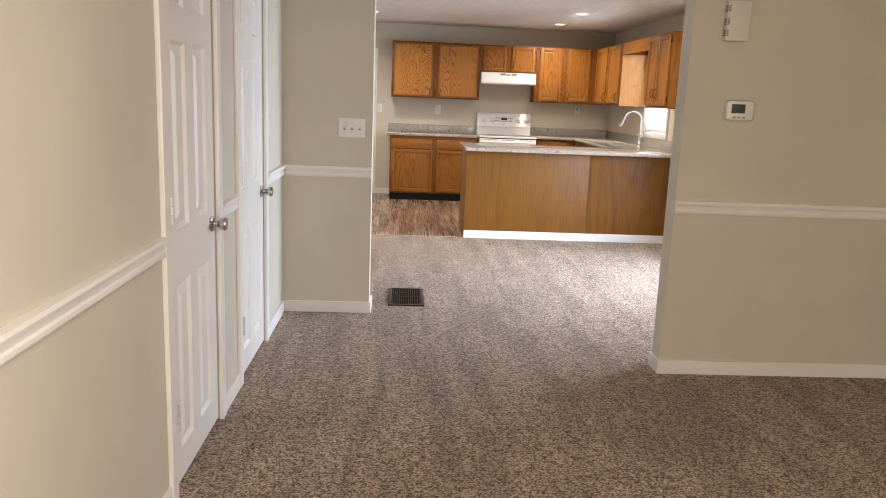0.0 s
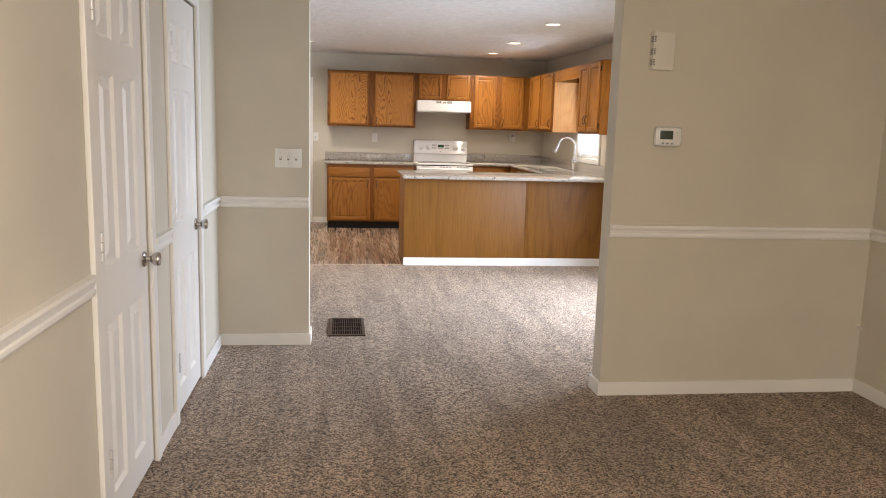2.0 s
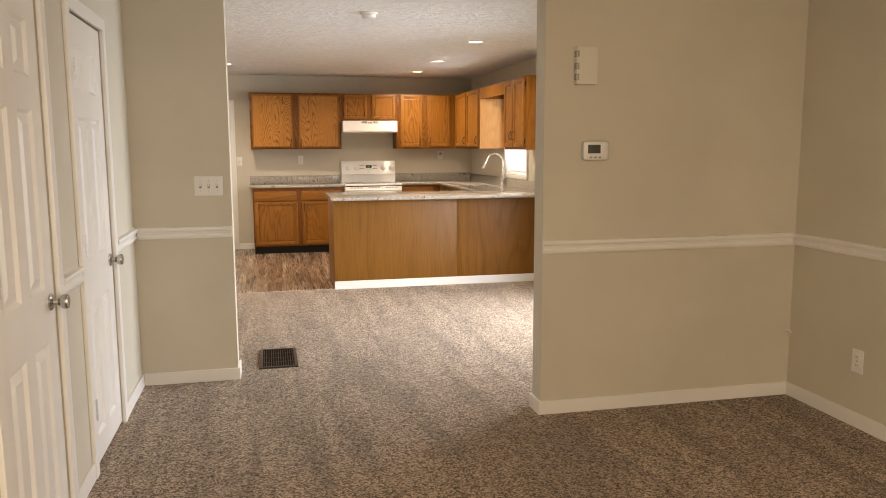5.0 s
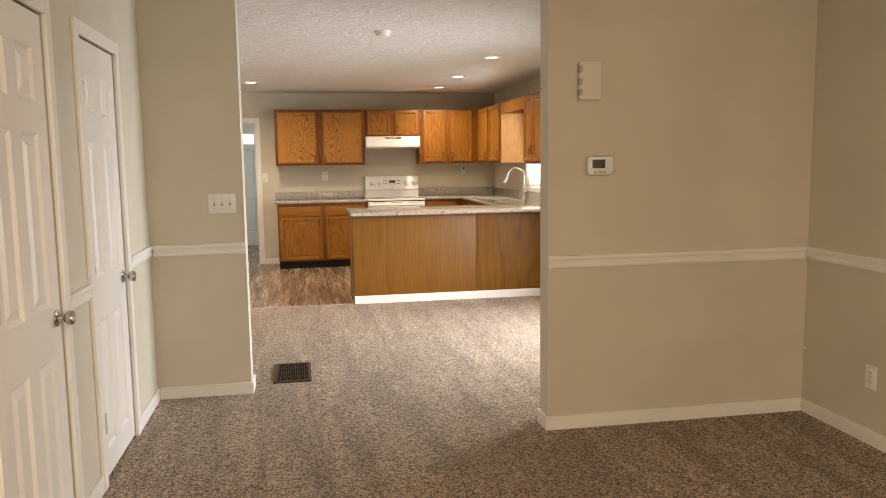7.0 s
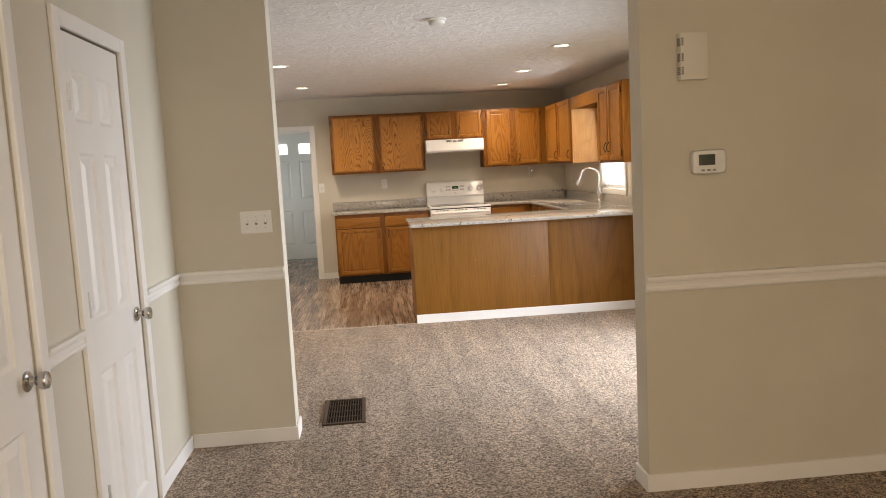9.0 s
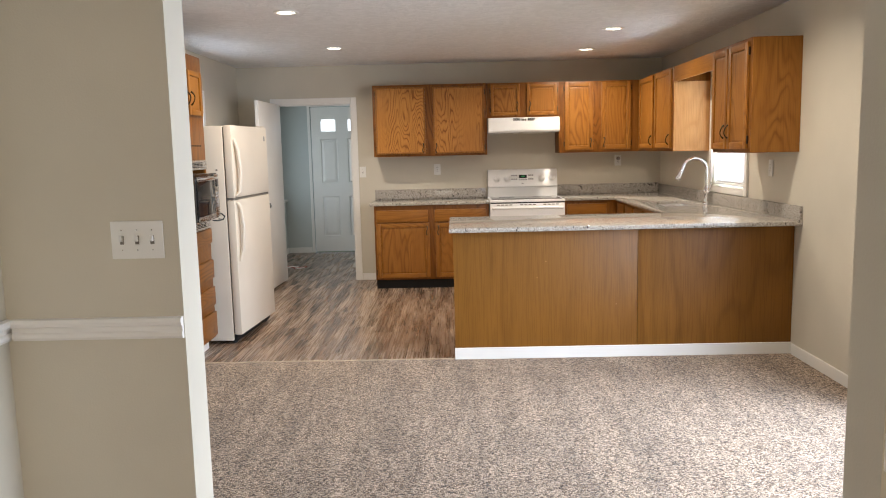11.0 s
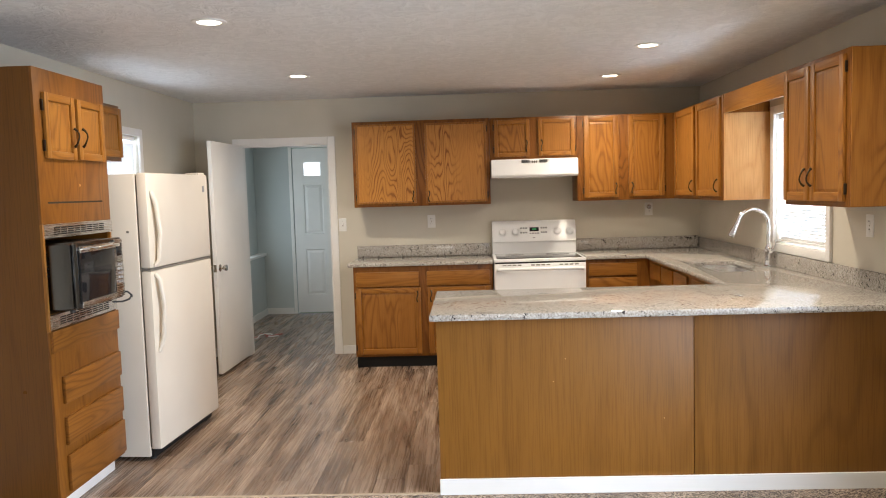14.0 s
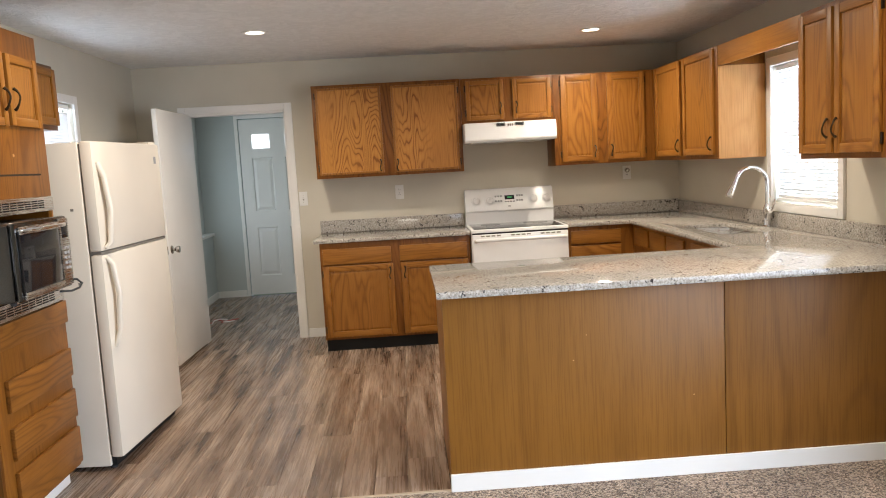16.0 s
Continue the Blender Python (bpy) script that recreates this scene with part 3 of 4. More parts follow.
# ---- cabinets ----


def pull(parent, m, z):
    """A small arched bronze pull, upright, at height z; m puts (u, v, out) into the world."""
    pts = [m @ Vector((0.006 * math.sin(s * 6.28 - 3.14), z - 0.045 + 0.09 * s, 0.004 + 0.024 * math.sin(math.pi * s) ** 0.7)) for s in [i / 10 for i in range(11)]]
    bm = tube(bmesh.new(), pts, [0.007, 0.0055, 0.0045, 0.004, 0.004, 0.004, 0.004, 0.004, 0.0045, 0.0055, 0.007], 8)
    return part("handle", bm, bronze, parent, "dark bronze handle")


def cabinet_door(parent, origin, u, n, w, h, style, hinge, handle_v, rail=0.045):
    """An overlay door. origin: its lower corner on the face frame; u across, n out of the cabinet. hinge: 0 on the low-u side, 1 on the other."""
    m = axes(origin, u, (0, 0, 1), n)
    cross = oak_x if abs(u[0]) > 0.5 else oak_y
    t = 0.019
    if style == "frame":
        bm = box(bmesh.new(), 0.004, w - 0.004, 0.004, h - 0.004, 0.001, 0.0045)
        bm.transform(m)
        door = part("door", bm, oak_v, parent)
        for a, b in ((0, rail), (w - rail, w)):
            bm = box(bmesh.new(), a, b, 0, h, 0.002, t, 0.004)
            bm.transform(m)
            part("stile", bm, oak_v, door)
        for a, b in ((0, rail), (h - rail, h)):
            bm = box(bmesh.new(), rail, w - rail, a, b, 0.002, t - 0.001, 0.004)
            bm.transform(m)
            part("rail", bm, cross, door)
        bm = bmesh.new()
        a, b, c, d = rail - 0.004, w - rail + 0.004, rail - 0.004, h - rail + 0.004
        loops = []
        for inset, out in ((0, 0.0075), (0.006, 0.0075), (0.020, 0.0115)):
            loops.append([bm.verts.new(m @ Vector(q)) for q in ((a + inset, c + inset, out), (b - inset, c + inset, out), (b - inset, d - inset, out), (a + inset, d - inset, out))])
        for p, q in zip(loops, loops[1:]):
            for i in range(4):
                bm.faces.new((p[i], p[(i + 1) % 4], q[(i + 1) % 4], q[i]))
        bm.faces.new(loops[-1])
        part("panel", bm, oak_v, door, "", False)
    else:
        bm = box(bmesh.new(), 0.012, w - 0.012, 0.012, h - 0.012, 0.002, 0.014)
        bm.transform(m)
        door = part("door", bm, oak_panel, parent, "bold cathedral-grained oak plywood door")
        bm = bmesh.new()
        r = 0.018
        for a in ((0, r, 0, h), (w - r, w, 0, h), (r, w - r, 0, r), (r, w - r, h - r, h)):
            box(bm, a[0], a[1], a[2], a[3], 0.003, t + 0.002, 0.004)
        bm.transform(m)
        part("edge_moulding", bm, oak_v, door, "", False)
    if handle_v is not None:
        hu = w - 0.028 if hinge == 0 else 0.028
        pull(door, m @ Matrix.Translation((hu, 0, t)), handle_v)
    for v in (0.06, h - 0.06):
        eu = -0.004 if hinge == 0 else w + 0.004
        bm = bmesh.new()
        box(bm, eu - 0.006, eu + 0.006, v - 0.026, v + 0.026, 0.001, 0.012, 0.002)
        bm.transform(m)
        part("hinge", bm, bronze, door)
    return door


def drawer_front(parent, origin, u, n, w, h):
    m = axes(origin, u, (0, 0, 1), n)
    cross = oak_x if abs(u[0]) > 0.5 else oak_y
    bm = box(bmesh.new(), 0, w, 0, h, 0.002, 0.019, 0.006)
    bm.transform(m)
    return part("drawer_front", bm, cross, parent)


def carcass(parent, x0, x1, y0, y1, z0, z1, material=oak_frame_shaded):
    return part("body", B(x0, x1, y0, y1, z0, z1, 0.002), material, parent)


UX, UY = (1, 0, 0), (0, -1, 0)
YU = YK - 0.33
XU = 3.02

cab = thing("wall_cabinet", (0.845, YK, 1.355), "honey oak wall cabinet with two bold-grained doors", "cabinet", "kitchen wall cabinets")
carcass(cab, 0.25, 1.441, YU, YK - 0.002, 1.355, 2.095)
cabinet_door(cab, (0.278, YU, 1.382), UX, UY, 0.52, 0.688, "plain", 0, 0.06)
cabinet_door(cab, (0.880, YU, 1.378), UX, UY, 0.533, 0.688, "plain", 1, 0.06)
cab = thing("wall_cabinet", (1.817, YK, 1.744), "short honey oak wall cabinet above the range hood", "cabinet", "kitchen wall cabinets")
carcass(cab, 1.443, 2.191, YU, YK - 0.002, 1.730, 2.092)
cabinet_door(cab, (1.482, YU, 1.756), UX, UY, 0.305, 0.315, "frame", 0, 0.09, 0.034)
cabinet_door(cab, (1.860, YU, 1.756), UX, UY, 0.312, 0.315, "frame", 1, 0.09, 0.034)
cab = thing("wall_cabinet", (2.6, YK, 1.355), "honey oak corner wall cabinet with two framed doors", "cabinet", "kitchen wall cabinets")
carcass(cab, 2.193, XR - 0.002, YU, YK - 0.002, 1.357, 2.09)
cabinet_door(cab, (2.249, YU, 1.384), UX, UY, 0.298, 0.693, "frame", 0, 0.075)
cabinet_door(cab, (2.629, YU, 1.386), UX, UY, 0.308, 0.69, "frame", 1, 0.075)
VX = (-1, 0, 0)
WY = (0, -1, 0)
cab = thing("wall_cabinet", (XR, 10.2, 1.355), "honey oak wall cabinet with a pale unvarnished end panel", "cabinet", "kitchen wall cabinets")
carcass(cab, XU, XR - 0.002, 9.604, YU - 0.001, 1.357, 2.09)
part("end_panel", B(XU + 0.004, XR - 0.002, 9.598, 9.604, 1.357, 1.96), oak_bare, cab, "pale oak end panel")
cabinet_door(cab, (XU, 10.79, 1.386), WY, VX, 0.545, 0.69, "frame", 0, 0.075)
cabinet_door(cab, (XU, 10.19, 1.386), WY, VX, 0.545, 0.69, "frame", 0, 0.075)
cab = thing("valance", (XU, 9.08, 1.96), "plain honey oak valance board above the sink window", "valance")
part("board", B(XU + 0.001, XU + 0.02, 8.561, 9.597, 1.958, 2.088, 0.002), oak_y, cab)
part("top_board", B(XU + 0.02, XR - 0.002, 8.561, 9.597, 2.07, 2.088), oak_y, cab)
cab = thing("wall_cabinet", (XR, 8.2, 1.35), "honey oak wall cabinet with two framed doors beside the sink window", "cabinet", "kitchen wall cabinets")
carcass(cab, XU, XR - 0.002, 7.84, 8.56, 1.35, 2.09)
part("end_panel", B(XU + 0.002, XR - 0.002, 7.834, 7.8395, 1.352, 2.088), oak_v, cab)
cabinet_door(cab, (XU, 8.548, 1.376), WY, VX, 0.302, 0.69, "frame", 0, 0.12)
cabinet_door(cab, (XU, 8.222, 1.376), WY, VX, 0.345, 0.69, "frame", 1, 0.12)

# base run beside the range
YF = YK - 0.60
cab = thing("base_cabinet", (0.85, YK, 0), "honey oak base cabinet with two drawers over two doors", "cabinet", "kitchen base cabinets")
carcass(cab, 0.257, 1.436, YF, YK - 0.002, 0.09, 0.858)
part("toe_kick", B(0.262, 1.434, YF + 0.03, YF + 0.045, -0.016, 0.09), black, cab, "black vinyl toe kick")
drawer_front(cab, (0.28, YF, 0.69), UX, UY, 0.532, 0.122)
drawer_front(cab, (0.878, YF, 0.69), UX, UY, 0.532, 0.122)
cabinet_door(cab, (0.276, YF, 0.112), UX, UY, 0.548, 0.565, "frame", 0, 0.49)
cabinet_door(cab, (0.884, YF, 0.112), UX, UY, 0.53, 0.565, "frame", 1, 0.49)
# run right of the range and under the sink
cab = thing("base_cabinet", (2.5, YK, 0), "honey oak base cabinet with drawers in the corner", "cabinet", "kitchen base cabinets")
carcass(cab, 2.214, 2.74, YF, YK - 0.002, 0.09, 0.8725)
for z, hh in ((0.735, 0.105), (0.60, 0.12), (0.42, 0.16), (0.12, 0.28)):
    drawer_front(cab, (2.235, YF, z), UX, UY, 0.40, hh)
cab = thing("base_cabinet", (3.0, 9.6, 0), "honey oak sink base cabinet with drawers and doors", "cabinet", "kitchen base cabinets")
carcass(cab, 2.742, XR - 0.002, 8.56, YF + 0.3, 0.09, 0.70)
bm = bmesh.new()
box(bm, 2.742, 2.76, 8.56, YF + 0.3, 0.70, 0.8725)
box(bm, 2.76, XR - 0.002, 9.95, YF + 0.3, 0.70, 0.8725)
part("face_frame", bm, oak_v, cab)
for y in (10.52, 10.16, 9.80, 9.35, 8.95):
    drawer_front(cab, (2.742, y, 0.72), WY, VX, 0.32, 0.125)
# peninsula
cab = thing("peninsula_cabinet", (2.2, 8.2, 0), "peninsula base clad in two oak veneer sheets", "cabinet", "kitchen base cabinets")
part("body", B(1.082, XR - 0.002, 7.864, 8.555, -0.016, 0.8725), oak_v, cab)
part("veneer_panel", B(1.072, 2.301, 7.856, 7.8635, 0.02, 0.8725, 0.001), veneer, cab)
part("veneer_panel", B(2.3045, XR - 0.003, 7.856, 7.8635, 0.02, 0.8725, 0.001), veneer, cab)
part("end_veneer", B(1.072, 1.0815, 7.8645, 8.555, 0.0, 0.8725, 0.001), veneer, cab)
for x, z in ((1.69, 0.66), (1.63, 0.55), (2.16, 0.36)):
    cb = cyl(bmesh.new(), (x, 7.8565, z), (x, 7.855, z), 0.003, n=8)
    part("nail_hole", cb, oak_bare, cab)


def slab(name, outline, z0, z1, label, hole=None):
    """A stone worktop from an outline, its edges eased; hole is a rectangle with round corners."""
    bm = bmesh.new()
    vs = [bm.verts.new((x, y, z0)) for x, y in outline]
    edges = [bm.edges.new((vs[i], vs[(i + 1) % len(vs)])) for i in range(len(vs))]
    if hole:
        x0, x1, y0, y1, r = hole
        pts = []
        for cx, cy, a0 in ((x1 - r, y1 - r, 0), (x0 + r, y1 - r, 90), (x0 + r, y0 + r, 180), (x1 - r, y0 + r, 270)):
            pts += [(cx + r * math.cos(radians(a0 + a)), cy + r * math.sin(radians(a0 + a))) for a in (0, 22.5, 45, 67.5, 90)]
        hv = [bm.verts.new((x, y, z0)) for x, y in pts]
        edges += [bm.edges.new((hv[i], hv[(i + 1) % len(hv)])) for i in range(len(hv))]
    bmesh.ops.triangle_fill(bm, use_beauty=True, edges=edges)
    faces = list(bm.faces)
    up = bmesh.ops.extrude_face_region(bm, geom=faces)["geom"]
    for v in up:
        if isinstance(v, bmesh.types.BMVert):
            v.co.z = z1
    bmesh.ops.recalc_face_normals(bm, faces=bm.faces)
    sharp = [e for e in bm.edges if len(e.link_faces) == 2 and e.calc_face_angle(0) > 0.6 and abs(e.verts[0].co.z - e.verts[1].co.z) < 1e-6]
    bmesh.ops.bevel(bm, geom=sharp, offset=0.005, segments=2, profile=0.5, affect="EDGES")
    top = thing(name, (outline[0][0], outline[0][1], z0), label, "countertop")
    part("slab", bm, granite, top)
    return top


ZC = 0.905
SINK = (2.86, 3.20, 9.18, 9.90, 0.07)
ct = slab("countertop", [(0.215, YF - 0.025), (1.44, YF - 0.025), (1.44, YK - 0.003), (0.215, YK - 0.003)], 0.859, 0.889, "speckled pale granite countertop on the oak base cabinet")
part("backsplash", B(0.215, 1.44, YK - 0.023, YK - 0.003, 0.8895, 0.995, 0.002), granite, ct)
ct = slab("countertop", [(1.046, 7.745), (XR - 0.003, 7.745), (XR - 0.003, YK - 0.003), (2.212, YK - 0.003), (2.212, YF - 0.03), (2.70, YF - 0.03), (2.70, 8.60), (1.046, 8.60)], 0.8735, ZC, "speckled pale granite countertop wrapping the sink and peninsula", SINK)
part("backsplash", B(2.212, XR - 0.024, YK - 0.023, YK - 0.003, ZC + 0.0005, 1.012, 0.002), granite, ct)
part("backsplash", B(XR - 0.023, XR - 0.003, 7.75, YK - 0.003, ZC + 0.0005, 1.0, 0.002), granite, ct)

# sink bowl
sk = thing("sink", (3.03, 9.54, 0.70), "stainless undermount sink in the granite counter", "sink")
bm = bmesh.new()
x0, x1, y0, y1 = 2.85, 3.21, 9.17, 9.91
rings = []
for dz, ins in ((0.8725, -0.012), (0.8725, 0.0), (0.86, 0.004), (0.72, 0.02), (0.705, 0.05)):
    ring = []
    r = 0.075
    for cx, cy, a0 in ((x1 - r, y1 - r, 0), (x0 + r, y1 - r, 90), (x0 + r, y0 + r, 180), (x1 - r, y0 + r, 270)):
        for a in (0, 30, 60, 90):
            px, py = cx + (r - ins) * math.cos(radians(a0 + a)), cy + (r - ins) * math.sin(radians(a0 + a))
            ring.append(bm.verts.new((px, py, dz)))
    rings.append(ring)
for p, q in zip(rings, rings[1:]):
    for i in range(len(p)):
        bm.faces.new((p[i], p[(i + 1) % len(p)], q[(i + 1) % len(p)], q[i]))
bm.faces.new(rings[-1])
part("bowl", bm, steel, sk)
part("drain", lathe(bmesh.new(), (3.03, 9.54, 0.705), (0, 0, 1), [(0, 0.045), (0.004, 0.045), (0.004, 0.03)]), chrome, sk)

# faucet
fx, fy = 3.272, 9.45
fc = thing("faucet", (fx, fy, ZC), "tall chrome gooseneck pull-down kitchen faucet", "faucet")
part("base", lathe(bmesh.new(), (fx, fy, ZC), (0, 0, 1), [(0, 0.031), (0.006, 0.031), (0.012, 0.024), (0.03, 0.021), (0.075, 0.022), (0.10, 0.027), (0.125, 0.026), (0.14, 0.017), (0.16, 0.015)]), chrome, fc)
pts = [(fx, fy, ZC + 0.15), (fx, fy, ZC + 0.27)]
for i in range(13):
    a = radians(i * 14.2)
    pts.append((fx - 0.105 + 0.105 * math.cos(a), fy, ZC + 0.285 + 0.105 * math.sin(a)))
end = Vector(pts[-1])
part("neck", tube(bmesh.new(), pts, 0.0125, 14), chrome, fc)
dirn = (Vector(pts[-1]) - Vector(pts[-2])).normalized()
dirn = (dirn + Vector((-0.25, 0, -0.2))).normalized()
part("spray_head", lathe(bmesh.new(), end, dirn, [(-0.012, 0.012), (0, 0.0145), (0.03, 0.017), (0.07, 0.021), (0.095, 0.024), (0.102, 0.022)]), chrome, fc)
hb = lathe(bmesh.new(), (fx, fy - 0.02, ZC + 0.105), (0, -1, 0.15), [(0, 0.02), (0.02, 0.02), (0.026, 0.014)])
tube(hb, [(fx, fy - 0.036, ZC + 0.108), (fx + 0.01, fy - 0.05, ZC + 0.125), (fx + 0.018, fy - 0.06, ZC + 0.155), (fx + 0.02, fy - 0.064, ZC + 0.185)], [0.008, 0.008, 0.007, 0.009], 10)
part("lever", hb, chrome, fc)

# ---- range and hood ----
rg = thing("electric_range", (1.826, 10.85, 0), "white electric range with black glass cooktop", "stove")
RX0, RX1, RYF = 1.446, 2.206, 10.555
part("body", B(RX0, RX1, RYF, YK - 0.012, -0.004, 0.872, 0.004), enamel, rg)
part("cooktop_frame", B(RX0 - 0.002, RX1 + 0.002, RYF - 0.022, 11.09, 0.873, 0.897, 0.006), enamel, rg)
part("cooktop", B(RX0 + 0.025, RX1 - 0.025, RYF + 0.035, 11.065, 0.8965, 0.9005, 0.001), cook_glass, rg, "black ceramic glass cooktop")
for x, y, r in ((1.64, 10.73, 0.11), (2.02, 10.73, 0.085), (1.64, 10.95, 0.08), (2.02, 10.95, 0.1)):
    bm = bmesh.new()
    lathe(bm, (x, y, 0.9006), (0, 0, 1), [(0, r), (0.0004, r), (0.0004, r - 0.003)], 32)
    part("burner_ring", bm, mat("burner_print", (0.10, 0.10, 0.10), 0.2), rg)
bm = prism(bmesh.new(), [(11.085, 0.873), (11.075, 1.0), (11.06, 1.005), (11.09, 1.165), (11.115, 1.19), (11.175, 1.19), (11.185, 1.17), (11.185, 0.873)], 0, RX0 + 0.006, RX1 - 0.006)
bmesh.ops.bevel(bm, geom=list(bm.edges), offset=0.004, segments=2, affect="EDGES")
bg = part("control_panel", bm, enamel, rg, "white control panel with knobs and clock")
slope = Vector((0, -0.16, 0.03)).normalized()


def on_panel(x, s):
    return Vector((x, 11.06 + 0.03 * s, 1.005 + 0.16 * s)) + slope * 0.001


for x in (1.545, 1.66, 2.03, 2.145):
    kb = lathe(bmesh.new(), on_panel(x, 0.55) - slope * 0.004, slope, [(0, 0.043), (0.006, 0.042), (0.010, 0.030), (0.026, 0.026), (0.030, 0.020)], 22)
    pk = part("knob", kb, enamel, bg)
    c = on_panel(x, 0.55) + slope * 0.027
    bm = box(bmesh.new(), c.x - 0.004, c.x + 0.004, c.y - 0.004, c.y + 0.003, c.z - 0.022, c.z + 0.022)
    part("grip", bm, enamel, pk)


def plate(parent, name, x0, x1, s0, s1, material, lift=0.0016):
    n = slope * lift
    a = [on_panel(x0, s0), on_panel(x1, s0), on_panel(x1, s1), on_panel(x0, s1)]
    bm = bmesh.new()
    lo, hi = [bm.verts.new(q - slope * 0.004) for q in a], [bm.verts.new(q + n) for q in a]
    for i in range(4):
        bm.faces.new((lo[i], lo[(i + 1) % 4], hi[(i + 1) % 4], hi[i]))
    bm.faces.new(hi)
    bm.faces.new(lo[::-1])
    return part(name, bm, material, parent, "", False)


dp = plate(bg, "display", 1.788, 1.87, 0.56, 0.78, black)
plate(dp, "digits", 1.810, 1.848, 0.64, 0.71, green, 0.0024)
for x in (1.712, 1.735, 1.758, 1.895, 1.915, 1.935):
    for s in (0.45, 0.70):
        plate(bg, "button", x - 0.008, x + 0.008, s, s + 0.09, grey_print)
for x in (1.795, 1.818, 1.841, 1.864):
    plate(bg, "button", x - 0.008, x + 0.008, 0.42, 0.48, grey_print)
plate(bg, "badge", 1.815, 1.835, 0.18, 0.24, grey_print)
od = part("oven_door", B(RX0 + 0.004, RX1 - 0.004, RYF - 0.03, RYF - 0.001, 0.19, 0.860, 0.006), enamel, rg)
part("door_window", B(RX0 + 0.14, RX1 - 0.14, RYF - 0.033, RYF - 0.029, 0.34, 0.64, 0.001), dark_glass, od)
part("vent_gap", B(RX0 + 0.004, RX1 - 0.004, RYF - 0.016, RYF - 0.001, 0.8605, 0.8725), black, rg)
hb = tube(bmesh.new(), [(RX0 + 0.03, RYF - 0.03, 0.81), (RX0 + 0.035, RYF - 0.066, 0.816), (RX0 + 0.07, RYF - 0.074, 0.818), (RX1 - 0.07, RYF - 0.074, 0.818), (RX1 - 0.035, RYF - 0.066, 0.816), (RX1 - 0.03, RYF - 0.03, 0.81)], 0.014, 12)
part("handle", hb, enamel, od)
for c in (1.59, 1.826, 2.06):
    for i in range(4):
        x = c - 0.075 + 0.042 * i
        part("vent_slot", B(x, x + 0.03, RYF - 0.0318, RYF - 0.029, 0.842, 0.852), gasket, od)
part("drawer", B(RX0 + 0.004, RX1 - 0.004, RYF - 0.026, RYF - 0.001, 0.02, 0.18, 0.006), enamel, rg)

hd = thing("range_hood", (1.81, 10.95, 1.575), "white under-cabinet range hood", "range hood")
bm = prism(bmesh.new(), [(YK - 0.003, 1.575), (10.70, 1.575), (10.685, 1.592), (10.70, 1.724), (10.72, 1.729), (YK - 0.003, 1.729)], 0, 1.448, 2.176)
bmesh.ops.bevel(bm, geom=list(bm.edges), offset=0.004, segments=2, affect="EDGES")
hs = part("shell", bm, enamel, hd)
for c in (1.735, 1.81, 1.885):
    for i in range(3 if c == 1.81 else 7):
        w2 = 0.020 if c == 1.81 else 0.034
        z = 1.694 + (0.008 * i if c == 1.81 else 0.004 * i)
        if c == 1.81:
            part("switch", B(c - 0.022 + 0.016 * i, c - 0.011 + 0.016 * i, 10.692, 10.70, 1.692, 1.712), gasket, hs)
        else:
            part("slot", B(c - w2, c + w2, 10.6935, 10.70, z, z + 0.002), black, hs)
part("filter", B(1.50, 2.12, 10.76, 11.15, 1.571, 1.5745), steel, hd)

# ---- oven tower ----
TX, TY0, TY1 = -0.712, 7.63, 8.30
tw = thing("oven_tower_cabinet", (-0.96, 7.96, 0), "tall oak oven cabinet with toaster-oven niche and drawers", "cabinet")
NZ0, NZ1 = 0.965, 1.315
# sides and bodies wear the veneer whose colour holds their shade
part("side_panel", B(XD + 0.002, TX, TY0, TY0 + 0.02, 0.081, 2.098), tower_wood_dimmed, tw, "", False)
part("side_panel", B(XD + 0.002, TX, TY1 - 0.02, TY1, 0.081, 2.098), tower_wood_dimmed, tw, "", False)
part("lower_body", B(XD + 0.002, TX, TY0 + 0.02, TY1 - 0.02, 0.081, NZ0), tower_wood_dimmed, tw, "", False)
part("upper_body", B(XD + 0.002, TX, TY0 + 0.02, TY1 - 0.02, NZ1, 2.096), tower_wood_dimmed, tw, "", False)
part("back_panel", B(XD + 0.002, XD + 0.03, TY0 + 0.02, TY1 - 0.02, NZ0, NZ1), tower_wood_dimmed, tw, "", False)
part("front_frame", B(TX, TX + 0.012, TY0, TY1, 1.383, 2.098, 0.001), oak_frame_shaded, tw)
part("lower_front", B(TX, TX + 0.012, TY0, TY1, 0.085, 0.885, 0.001), oak_frame_shaded, tw)
part("stile", B(TX, TX + 0.012, TY0, TY0 + 0.016, 0.886, 1.382), oak_v, tw)
part("stile", B(TX, TX + 0.012, TY1 - 0.016, TY1, 0.886, 1.382), oak_v, tw)
FX = TX + 0.012
cabinet_door(tw, (FX, 7.69, 1.686), (0, 1, 0), (1, 0, 0), 0.27, 0.305, "frame", 0, 0.11, 0.036)
cabinet_door(tw, (FX, 7.985, 1.69), (0, 1, 0), (1, 0, 0), 0.27, 0.30, "frame", 1, 0.11, 0.036)
part("groove", B(FX - 0.001, FX + 0.001, 7.695, 8.22, 1.478, 1.486), dark_seam, tw)
part("paint_spot", lathe(bmesh.new(), (FX - 0.0005, 7.995, 1.565), (1, 0, 0), [(0, 0.008), (0.002, 0.006)]), oak_bare, tw)
# apron and drawers are dimmed by colour, the doors above are not
part("apron", B(FX, FX + 0.014, TY0 + 0.005, TY1, 0.785, 0.888, 0.004), oak_shaded_y, tw)
